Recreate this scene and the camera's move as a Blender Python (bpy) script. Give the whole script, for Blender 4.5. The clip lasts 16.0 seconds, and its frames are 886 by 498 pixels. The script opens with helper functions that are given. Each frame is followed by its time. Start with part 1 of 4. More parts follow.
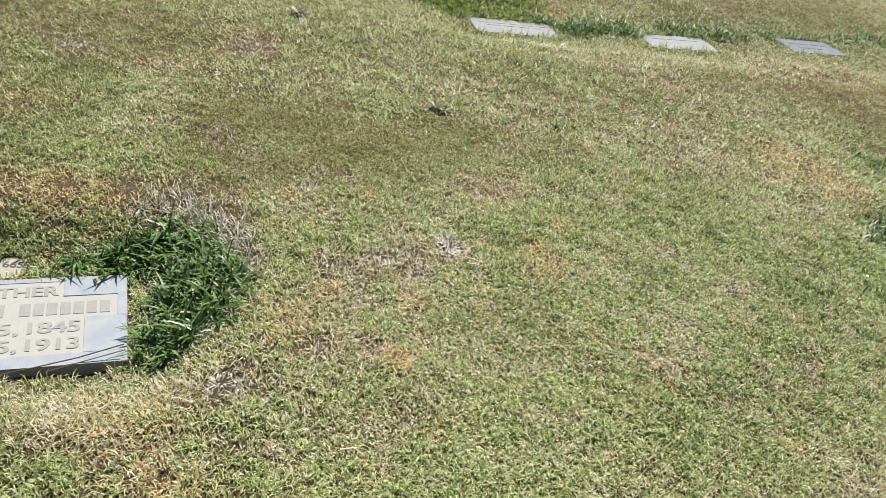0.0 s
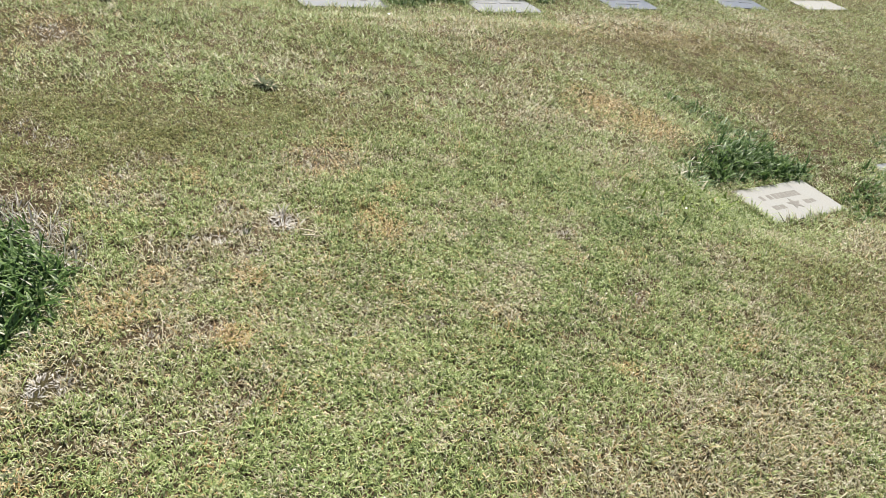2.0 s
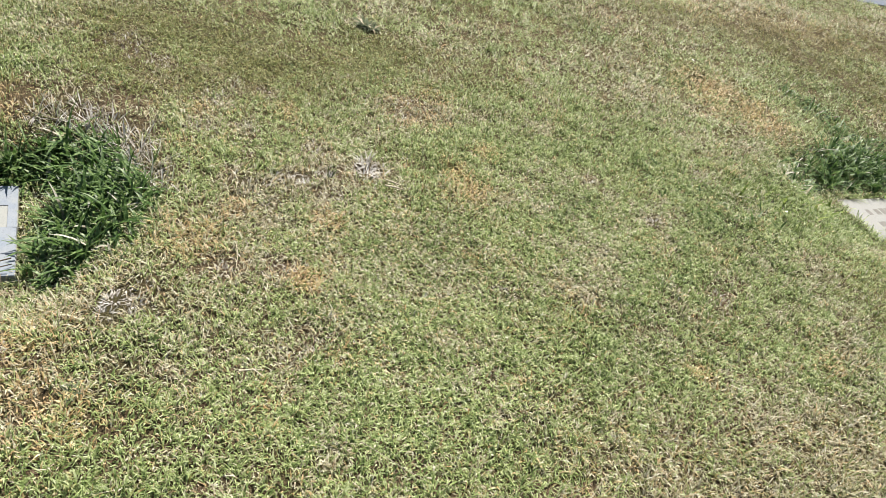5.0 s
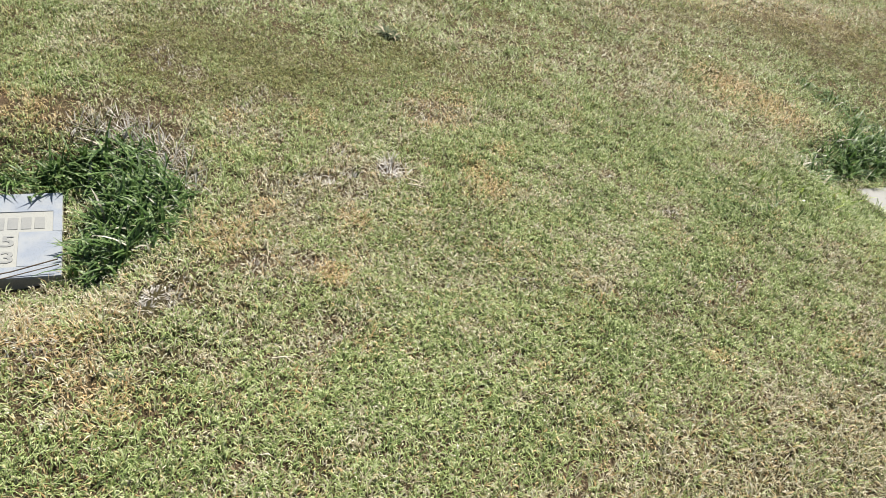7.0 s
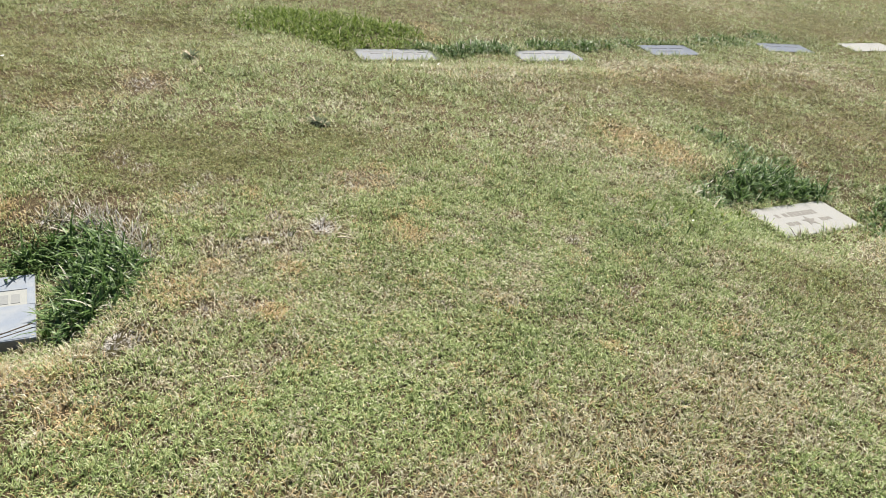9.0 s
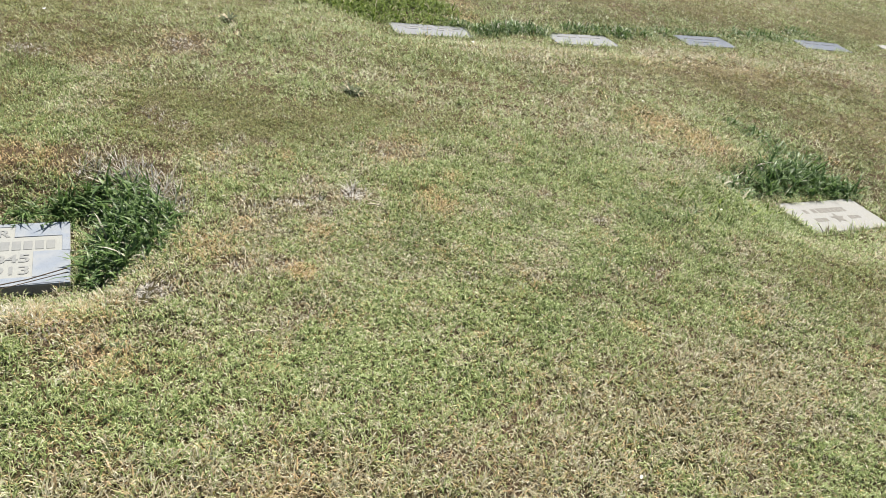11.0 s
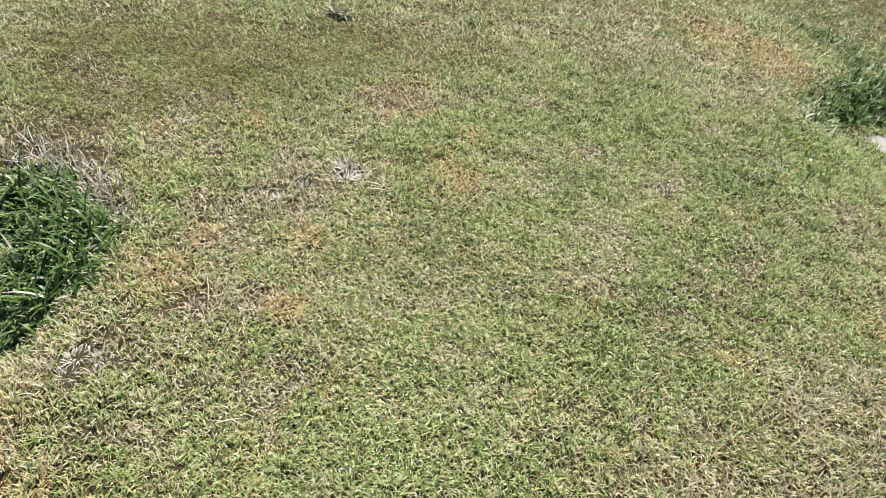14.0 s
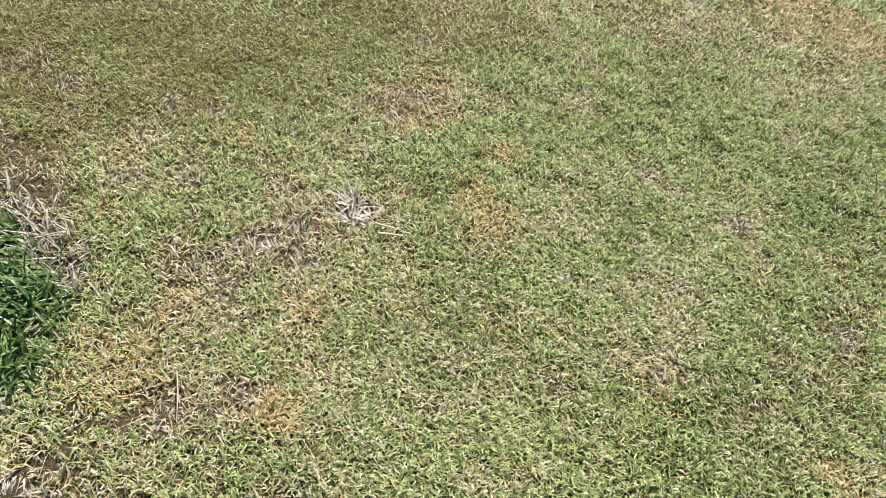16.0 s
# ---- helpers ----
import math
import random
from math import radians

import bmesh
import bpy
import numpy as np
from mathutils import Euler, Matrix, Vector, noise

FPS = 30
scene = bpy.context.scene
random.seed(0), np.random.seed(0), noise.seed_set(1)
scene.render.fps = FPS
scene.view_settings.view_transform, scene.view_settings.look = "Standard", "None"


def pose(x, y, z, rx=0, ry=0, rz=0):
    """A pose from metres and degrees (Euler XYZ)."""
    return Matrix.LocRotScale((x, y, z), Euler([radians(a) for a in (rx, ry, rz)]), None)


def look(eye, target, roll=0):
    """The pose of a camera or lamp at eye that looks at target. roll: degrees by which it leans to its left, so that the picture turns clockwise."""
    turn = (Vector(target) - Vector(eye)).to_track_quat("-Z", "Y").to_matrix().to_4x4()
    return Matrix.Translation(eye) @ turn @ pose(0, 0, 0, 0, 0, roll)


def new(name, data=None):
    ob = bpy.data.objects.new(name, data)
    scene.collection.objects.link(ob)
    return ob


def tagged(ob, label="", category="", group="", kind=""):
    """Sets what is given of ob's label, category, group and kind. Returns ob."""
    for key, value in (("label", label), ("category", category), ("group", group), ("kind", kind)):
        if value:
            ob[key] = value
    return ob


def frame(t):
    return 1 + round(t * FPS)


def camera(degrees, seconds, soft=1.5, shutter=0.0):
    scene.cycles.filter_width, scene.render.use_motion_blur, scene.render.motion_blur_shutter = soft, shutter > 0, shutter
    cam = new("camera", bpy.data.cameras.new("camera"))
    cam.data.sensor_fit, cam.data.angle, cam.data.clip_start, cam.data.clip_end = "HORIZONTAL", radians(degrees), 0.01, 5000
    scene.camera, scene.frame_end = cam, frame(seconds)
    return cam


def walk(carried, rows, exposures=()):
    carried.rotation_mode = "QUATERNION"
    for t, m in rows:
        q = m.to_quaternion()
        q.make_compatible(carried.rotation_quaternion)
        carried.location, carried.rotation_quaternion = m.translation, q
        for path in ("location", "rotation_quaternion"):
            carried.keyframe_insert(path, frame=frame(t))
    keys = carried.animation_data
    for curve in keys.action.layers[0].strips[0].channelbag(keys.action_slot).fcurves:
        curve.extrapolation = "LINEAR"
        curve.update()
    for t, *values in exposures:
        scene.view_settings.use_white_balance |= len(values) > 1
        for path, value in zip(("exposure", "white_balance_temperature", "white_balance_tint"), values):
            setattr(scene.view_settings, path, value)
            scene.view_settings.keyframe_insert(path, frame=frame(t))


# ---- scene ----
cam = camera(58.04, 16.0, soft=0.65)
PATH = [  # seconds, eye, aim, roll
    (0, (-0.192, -0.264, 1.463), (-0.058, 1.387, 0.342), 12.20),
    (0.5, (-0.155, -0.269, 1.459), (-0.015, 1.385, 0.344), 10.37),
    (1, (-0.074, -0.289, 1.466), (0.352, 1.331, 0.374), 9.73),
    (1.5, (-0.058, -0.301, 1.453), (0.485, 1.290, 0.370), 10.09),
    (2, (-0.084, -0.297, 1.433), (0.376, 1.309, 0.335), 12.21),
    (2.5, (-0.128, -0.217, 1.415), (0.145, 1.398, 0.268), 17.36),
    (3, (-0.132, -0.142, 1.394), (0.080, 1.430, 0.176), 19.11),
    (3.5, (-0.129, -0.145, 1.390), (0.098, 1.413, 0.157), 19.00),
    (4, (-0.124, -0.187, 1.410), (0.134, 1.364, 0.173), 18.63),
    (4.5, (-0.111, -0.217, 1.412), (0.172, 1.338, 0.187), 17.99),
    (4.7, (-0.105, -0.221, 1.408), (0.189, 1.337, 0.188), 17.71),
    (6.8, (-0.093, -0.276, 1.430), (0.201, 1.278, 0.206), 16.33),
    (7, (-0.082, -0.324, 1.435), (0.142, 1.246, 0.217), 14.32),
    (7.5, (-0.043, -0.557, 1.434), (0.025, 1.132, 0.365), 10.28),
    (8, (0.003, -0.698, 1.455), (0.032, 1.013, 0.419), 9.32),
    (8.5, (0.078, -0.747, 1.470), (0.210, 0.978, 0.466), 6.74),
    (8.7, (0.104, -0.755, 1.484), (0.331, 0.966, 0.491), 7.12),
    (10.8, (0.056, -0.797, 1.451), (0.257, 0.902, 0.415), 10.24),
    (11, (0.064, -0.804, 1.448), (0.262, 0.897, 0.415), 10.38),
    (11.5, (0.092, -0.806, 1.400), (0.325, 0.843, 0.294), 9.26),
    (12, (0.130, -0.800, 1.345), (0.397, 0.721, 0.075), 6.97),
    (12.5, (0.139, -0.791, 1.346), (0.425, 0.690, 0.033), 6.42),
    (13, (0.107, -0.661, 1.360), (0.411, 0.823, 0.055), 9.71),
    (13.5, (0.076, -0.338, 1.374), (0.352, 1.165, 0.084), 9.79),
    (14, (0.013, -0.021, 1.375), (0.252, 1.488, 0.085), 9.53),
    (14.5, (-0.049, 0.269, 1.363), (0.223, 1.730, 0.024), 11.82),
    (15, (-0.033, 0.450, 1.338), (0.122, 1.885, -0.047), 11.65),
    (15.5, (-0.016, 0.529, 1.336), (0.123, 1.909, -0.105), 9.00),
    (16, (0.001, 0.519, 1.338), (0.229, 1.887, -0.103), 10.39),
]
walk(cam, [(t, look(e, a, r)) for t, e, a, r in PATH])

# ---- light ----
SUN_AZ, SUN_EL = 16.0, 62.0          # degrees: from +y towards +x, above the ground
world = bpy.data.worlds.new("sky")
scene.world = world
world.use_nodes = True
wn = world.node_tree
sky = wn.nodes.new("ShaderNodeTexSky")
sky.sky_type, sky.sun_disc = "NISHITA", False
sky.sun_elevation, sky.sun_rotation = radians(SUN_EL), radians(SUN_AZ)
wn.links.new(sky.outputs[0], wn.nodes["Background"].inputs[0])
wn.nodes["Background"].inputs[1].default_value = 0.052
sun = new("sun", bpy.data.lights.new("sun", "SUN"))
sun.data.energy, sun.data.angle, sun.data.color = 5.0, radians(0.5), (1.0, 0.945, 0.84)
sun_from = Vector((math.sin(radians(SUN_AZ)) * math.cos(radians(SUN_EL)),
                   math.cos(radians(SUN_AZ)) * math.cos(radians(SUN_EL)), math.sin(radians(SUN_EL))))
sun.matrix_world = look(sun_from * 30, (0, 0, 0))
scene.view_settings.exposure = 0.82

# ---- materials ----


def material(name, rough=0.8, spec=0.3):
    m = bpy.data.materials.new(name)
    m.use_nodes = True
    nt = m.node_tree
    b = nt.nodes["Principled BSDF"]
    b.inputs["Roughness"].default_value = rough
    b.inputs["Specular IOR Level"].default_value = spec
    return m, nt, b


def node(nt, kind, **values):
    n = nt.nodes.new(kind)
    for key, value in values.items():
        n.inputs[key].default_value = value
    return n


def ramp(nt, source, stops):
    r = nt.nodes.new("ShaderNodeValToRGB")
    el = r.color_ramp.elements
    while len(el) < len(stops):
        el.new(0.5)
    for e, (p, c) in zip(el, stops):
        e.position, e.color = p, (*c, 1)
    nt.links.new(source, r.inputs[0])
    return r.outputs[0]


def mix(nt, factor, a, b, blend="MIX"):
    m = nt.nodes.new("ShaderNodeMix")
    m.data_type, m.blend_type = "RGBA", blend
    for value, slot in ((factor, 0), (a, 6), (b, 7)):
        if isinstance(value, (int, float)):
            m.inputs[slot].default_value = value
        elif isinstance(value, tuple):
            m.inputs[slot].default_value = (*value, 1)
        else:
            nt.links.new(value, m.inputs[slot])
    return m.outputs[2]


def coords(nt):
    return nt.nodes.new("ShaderNodeTexCoord").outputs["Object"]


def noise_of(nt, scale, detail=4, rough=0.6, vec=None):
    n = node(nt, "ShaderNodeTexNoise", Scale=scale, Detail=detail, Roughness=rough)
    nt.links.new(vec or coords(nt), n.inputs["Vector"])
    return n.outputs[0]


def bump(nt, b, height, strength, distance):
    u = node(nt, "ShaderNodeBump", Strength=strength, Distance=distance)
    nt.links.new(height, u.inputs["Height"])
    nt.links.new(u.outputs[0], b.inputs["Normal"])


def blade_material(name, green, straw, rust, rough, spec, through_light):
    """Grass: colour by the blade's own chance, its dryness and its rust, both kept as attributes of the blades."""
    m, nt, b = material(name, rough, spec)
    geo = nt.nodes.new("ShaderNodeNewGeometry")
    # half the blade's own chance, half that of its tuft, some centimetre wide
    tuft = nt.nodes.new("ShaderNodeMapRange")
    tuft.inputs["From Min"].default_value, tuft.inputs["From Max"].default_value = 0.36, 0.64
    nt.links.new(noise_of(nt, 80, 2, 0.6), tuft.inputs["Value"])
    blend = node(nt, "ShaderNodeMix", Factor=0.72)
    nt.links.new(geo.outputs["Random Per Island"], blend.inputs[2])
    nt.links.new(tuft.outputs[0], blend.inputs[3])
    chance = blend.outputs[0]
    dry = nt.nodes.new("ShaderNodeAttribute")
    dry.attribute_name = "dry"
    rusty = nt.nodes.new("ShaderNodeAttribute")
    rusty.attribute_name = "rust"
    col = mix(nt, dry.outputs["Fac"], ramp(nt, chance, green), ramp(nt, chance, straw))
    col = mix(nt, rusty.outputs["Fac"], col, ramp(nt, chance, rust))
    brown = nt.nodes.new("ShaderNodeAttribute")
    brown.attribute_name = "brown"
    col = mix(nt, brown.outputs["Fac"], col, ramp(nt, chance, [(0.0, (0.078, 0.069, 0.016)), (0.6, (0.20, 0.178, 0.044)), (1.0, (0.37, 0.33, 0.115))]))
    deep = nt.nodes.new("ShaderNodeAttribute")
    deep.attribute_name = "deep"
    col = mix(nt, deep.outputs["Fac"], col, ramp(nt, chance, [(0.0, (0.042, 0.07, 0.014)), (0.6, (0.145, 0.215, 0.048)), (1.0, (0.34, 0.42, 0.15))]))
    grain = ramp(nt, noise_of(nt, 260, 2), [(0.3, (0.78, 0.78, 0.78)), (0.7, (1.12, 1.12, 1.12))])
    col = mix(nt, 1.0, col, grain, "MULTIPLY")
    nt.links.new(col, b.inputs["Base Color"])
    t = nt.nodes.new("ShaderNodeBsdfTranslucent")
    nt.links.new(col, t.inputs["Color"])
    s = nt.nodes.new("ShaderNodeMixShader")
    s.inputs[0].default_value = through_light
    nt.links.new(b.outputs[0], s.inputs[1])
    nt.links.new(t.outputs[0], s.inputs[2])
    nt.links.new(s.outputs[0], nt.nodes["Material Output"].inputs["Surface"])
    return m


STRAW = [(0.0, (0.22, 0.165, 0.10)), (0.35, (0.42, 0.355, 0.24)), (0.75, (0.66, 0.60, 0.465)), (1.0, (0.86, 0.835, 0.74))]
RUST = [(0.0, (0.32, 0.182, 0.075)), (0.5, (0.65, 0.438, 0.22)), (1.0, (0.83, 0.67, 0.45))]
lawn_mat = blade_material("mown_grass", [(0.0, (0.082, 0.13, 0.03)), (0.3, (0.215, 0.29, 0.09)), (0.65, (0.40, 0.47, 0.19)),
                                         (1.0, (0.63, 0.685, 0.41))], STRAW, RUST, 0.46, 0.5, 0.31)
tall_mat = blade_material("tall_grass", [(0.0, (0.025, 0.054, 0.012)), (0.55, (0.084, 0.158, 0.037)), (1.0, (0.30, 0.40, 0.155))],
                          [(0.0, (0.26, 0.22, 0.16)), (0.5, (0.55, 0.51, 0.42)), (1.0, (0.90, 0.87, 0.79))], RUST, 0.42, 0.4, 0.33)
# lighter, yellower copy of tall_grass: its sunlit look is put into the colour
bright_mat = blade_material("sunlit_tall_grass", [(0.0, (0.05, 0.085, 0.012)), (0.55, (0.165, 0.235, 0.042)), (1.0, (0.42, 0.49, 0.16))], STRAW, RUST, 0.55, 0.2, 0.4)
bleached_mat = blade_material("bleached_grass", [(0.0, (0.12, 0.10, 0.08)), (0.5, (0.34, 0.305, 0.25)), (1.0, (0.60, 0.56, 0.48))], [(0.0, (0.24, 0.21, 0.18)), (0.5, (0.56, 0.53, 0.485)), (1.0, (0.88, 0.865, 0.83))], RUST, 0.6, 0.3, 0.25)
weed_mat = blade_material("weed_leaf", [(0.0, (0.08, 0.10, 0.055)), (1.0, (0.21, 0.235, 0.14))],
                          STRAW, RUST, 0.7, 0.12, 0.2)


def soil_material():
    m, nt, b = material("thatch_and_soil", 0.95, 0.1)
    fine = noise_of(nt, 170, 5, 0.7)
    wide = noise_of(nt, 2.3, 4)
    far = noise_of(nt, 0.35, 5)
    a = ramp(nt, fine, [(0.28, (0.024, 0.017, 0.011)), (0.5, (0.10, 0.07, 0.044)), (0.74, (0.32, 0.24, 0.16))])
    c = ramp(nt, fine, [(0.3, (0.021, 0.018, 0.009)), (0.55, (0.08, 0.07, 0.033)), (0.76, (0.24, 0.215, 0.11))])
    col = mix(nt, ramp(nt, wide, [(0.4, (0, 0, 0)), (0.62, (1, 1, 1))]), a, c)
    col = mix(nt, ramp(nt, far, [(0.45, (0, 0, 0)), (0.65, (0.35, 0.35, 0.35))]), col, (0.14, 0.12, 0.05))
    # past the blades that stand singly the sheet takes on the turf's own colour
    gap = nt.nodes.new("ShaderNodeVectorMath")
    gap.operation = "DISTANCE"
    nt.links.new(coords(nt), gap.inputs[0])
    gap.inputs[1].default_value = (1.0, 3.0, 0.0)
    open_turf = nt.nodes.new("ShaderNodeMapRange")
    open_turf.inputs["From Min"].default_value, open_turf.inputs["From Max"].default_value = 3.5, 8.0
    nt.links.new(gap.outputs["Value"], open_turf.inputs["Value"])
    tangle = ramp(nt, noise_of(nt, 38, 6, 0.75), [(0.32, (0.045, 0.052, 0.022)), (0.5, (0.12, 0.128, 0.058)), (0.68, (0.24, 0.215, 0.125))])
    tangle = mix(nt, ramp(nt, noise_of(nt, 0.9, 4), [(0.42, (0, 0, 0)), (0.62, (0.7, 0.7, 0.7))]), tangle, (0.16, 0.132, 0.075))
    col = mix(nt, open_turf.outputs[0], col, tangle)
    nt.links.new(col, b.inputs["Base Color"])
    bump(nt, b, fine, 0.9, 0.012)
    return m


def stone_material(name, base, speck, dirt, rough=0.6, spec=0.35, grain=420.0):
    m, nt, b = material(name, rough, spec)
    crystals = noise_of(nt, grain, 3, 0.75)
    cloud = noise_of(nt, 14, 5, 0.65)
    col = ramp(nt, crystals, [(0.32, speck), (0.47, base), (0.62, base), (0.74, tuple(min(1, v * 1.25) for v in base))])
    col = mix(nt, ramp(nt, cloud, [(0.42, (0, 0, 0)), (0.75, (0.55, 0.55, 0.55))]), col, dirt)
    nt.links.new(col, b.inputs["Base Color"])
    bump(nt, b, crystals, 0.35, 0.0015)
    return m


def plain_material(name, base, rough=0.8, vary=0.25, scale=60.0):
    m, nt, b = material(name, rough, 0.25)
    n = noise_of(nt, scale, 4, 0.65)
    lo, hi = tuple(v * (1 - vary) for v in base), tuple(min(1, v * (1 + vary)) for v in base)
    nt.links.new(ramp(nt, n, [(0.3, lo), (0.7, hi)]), b.inputs["Base Color"])
    bump(nt, b, n, 0.3, 0.001)
    return m


soil_mat = soil_material()
blue_granite = stone_material("blue_grey_granite", (0.21, 0.24, 0.29), (0.105, 0.12, 0.155), (0.34, 0.34, 0.32))
slate_granite = stone_material("slate_blue_granite", (0.105, 0.122, 0.16), (0.055, 0.065, 0.088), (0.21, 0.21, 0.21), 0.4, 0.5)
pale_granite = stone_material("pale_grey_granite", (0.195, 0.205, 0.225), (0.10, 0.105, 0.12), (0.24, 0.24, 0.22))
cream_stone = stone_material("cream_weathered_stone", (0.285, 0.285, 0.275), (0.185, 0.185, 0.175), (0.28, 0.268, 0.235), 0.8)
blasted_stone = stone_material("sandblasted_granite", (0.30, 0.306, 0.294), (0.19, 0.194, 0.186), (0.33, 0.325, 0.295), 0.9, 0.2)
letter_stone = stone_material("raised_letter_granite", (0.225, 0.232, 0.232), (0.15, 0.155, 0.157), (0.29, 0.287, 0.27), 0.8, 0.2)
dark_letter = plain_material("darkened_lettering", (0.185, 0.175, 0.16), 0.85)
grey_letter = plain_material("grey_lettering", (0.235, 0.235, 0.235), 0.85)
slate_letter = plain_material("weathered_slate_lettering", (0.145, 0.155, 0.18), 0.7)
concrete = stone_material("pale_concrete", (0.345, 0.33, 0.285), (0.21, 0.20, 0.17), (0.29, 0.275, 0.225), 0.95, 0.15, 260.0)
dry_stem = plain_material("dry_stem", (0.50, 0.44, 0.33), 0.7)
dark_stem = plain_material("dark_dry_stem", (0.10, 0.075, 0.05), 0.8)
stamp_mat = plain_material("stamped_number", (0.09, 0.085, 0.075), 0.9)
petal_mat = plain_material("white_petal", (0.80, 0.79, 0.74), 0.6, 0.05)

# ---- the lie of the land ----
# grave stones: x, y, top, width, depth, turn in degrees
STONES = {
    "mother": (-1.167, 1.334, -0.088, 0.612, 0.370, 20.0),
    "cream": (2.290, 2.525, -0.115, 0.515, 0.275, 20.5),
    "grid": (3.237, 2.818, -0.061, 0.52, 0.286, 19.2),
    "far_a": (0.343, 4.545, -0.098, 0.555, 0.235, 15.5),
    "far_b": (1.430, 4.810, -0.084, 0.50, 0.235, 18.9),
    "far_c": (2.490, 5.270, -0.080, 0.45, 0.246, 17.2),
    "far_e": (4.600, 6.030, -0.080, 0.56, 0.23, 20.0),
    "far_d": (3.685, 5.765, -0.095, 0.457, 0.235, 11.0),
}


def lattice(ix, iy, seed):
    h = (ix.astype(np.int64) * 374761393 + iy.astype(np.int64) * 668265263 + seed * 974634777) & 0xFFFFFFFF
    h = ((h ^ (h >> 13)) * 1274126177) & 0xFFFFFFFF
    return ((h ^ (h >> 16)) & 0xFFFF) / 65535.0


def soft_noise(x, y, size, seed):
    """Smooth noise, 0 to 1, with features of that size in metres."""
    u, v = np.asarray(x) / size, np.asarray(y) / size
    iu, iv = np.floor(u), np.floor(v)
    fu, fv = u - iu, v - iv
    fu, fv = fu * fu * (3 - 2 * fu), fv * fv * (3 - 2 * fv)
    a = lattice(iu, iv, seed) * (1 - fu) + lattice(iu + 1, iv, seed) * fu
    b = lattice(iu, iv + 1, seed) * (1 - fu) + lattice(iu + 1, iv + 1, seed) * fu
    return a * (1 - fv) + b * fv


def step(a, b, x):
    t = np.clip((x - a) / (b - a), 0, 1)
    return t * t * (3 - 2 * t)


def outside(x, y, stone):
    """How far a place lies outside a stone's outline; negative within."""
    sx, sy, _, w, d, turn = stone
    c, s = math.cos(radians(turn)), math.sin(radians(turn))
    u, v = (x - sx) * c + (y - sy) * s, -(x - sx) * s + (y - sy) * c
    du, dv = np.abs(u) - w / 2, np.abs(v) - d / 2
    return np.where((du > 0) & (dv > 0), np.hypot(du, dv), np.maximum(du, dv))


def beside_nearest(x, y):
    """A place in the nearest stone's own directions: along its width and its depth."""
    sx, sy, _, _, _, turn = STONES["mother"]
    c, q = math.cos(radians(turn)), math.sin(radians(turn))
    return (x - sx) * c + (y - sy) * q, -(x - sx) * q + (y - sy) * c


def land(x, y):
    x, y = np.asarray(x, float), np.asarray(y, float)
    near = 1 - step(8, 16, np.hypot(x, y))
    z = -0.075 * step(3.7, 4.7, y - 0.15 * x)
    z = z + near * (0.022 * (soft_noise(x, y, 0.8, 1) - 0.5) + 0.012 * (soft_noise(x, y, 0.21, 2) - 0.5)
                    + 0.008 * (soft_noise(x, y, 0.07, 3) - 0.5))
    z = z + (1 - near) * 0.5 * (soft_noise(x, y, 23.0, 4) - 0.5)
    z = z - 0.07 * step(1.2, 2.4, x) * step(1.0, 2.4, y) * (1 - step(3.7, 4.7, y - 0.15 * x))
    for key, stone in STONES.items():
        sunk = 1 - step(0.015, 0.34 if key == "mother" else 0.42, outside(x, y, stone))
        z = z * (1 - sunk) + (stone[2] - (0.024 if stone[0] < -1 else 0.007)) * sunk
    # a hollow along the front edge of the nearest stone
    u, v = beside_nearest(x, y)
    z = z - 0.02 * np.exp(-((v + 0.18) / 0.022) ** 2) * (1 - step(0.2, 0.3, np.abs(u)))
    return z


def sheet(name, mat):
    """The ground as one sheet to the horizon, fine near the stones and coarse far off."""
    a = np.concatenate([-np.geomspace(900, 7, 26), np.linspace(-6.5, 9.5, 230), np.geomspace(10, 900, 26)])
    b = np.concatenate([-np.geomspace(900, 4, 26), np.linspace(-3.6, 11.5, 220), np.geomspace(12, 900, 26)])
    gx, gy = np.meshgrid(a, b)
    v = np.stack([gx, gy, land(gx, gy)], -1).reshape(-1, 3)
    n, m = len(a), len(b)
    i = (np.arange(m - 1)[:, None] * n + np.arange(n - 1)[None]).ravel()
    return faces(name, v, np.stack([i, i + 1, i + n + 1, i + n], -1), mat)


def faces(name, v, quads, mat, attributes=(), tris=None):
    """A mesh from arrays of vertices, four-cornered and three-cornered faces."""
    me = bpy.data.meshes.new(name)
    loops = np.concatenate([quads.ravel()] + ([tris.ravel()] if tris is not None else []))
    nq, nt = len(quads), len(tris) if tris is not None else 0
    me.vertices.add(len(v))
    me.vertices.foreach_set("co", np.ascontiguousarray(v, np.float32).ravel())
    me.loops.add(len(loops))
    me.loops.foreach_set("vertex_index", loops.astype(np.int32))
    me.polygons.add(nq + nt)
    me.polygons.foreach_set("loop_start", np.concatenate([np.arange(nq) * 4, nq * 4 + np.arange(nt) * 3]).astype(np.int32))
    me.update(calc_edges=True)
    for key, values in attributes:
        at = me.attributes.new(key, "FLOAT", "POINT")
        at.data.foreach_set("value", np.ascontiguousarray(values, np.float32))
    me.shade_smooth()
    me.materials.append(mat)
    return new(name, me)


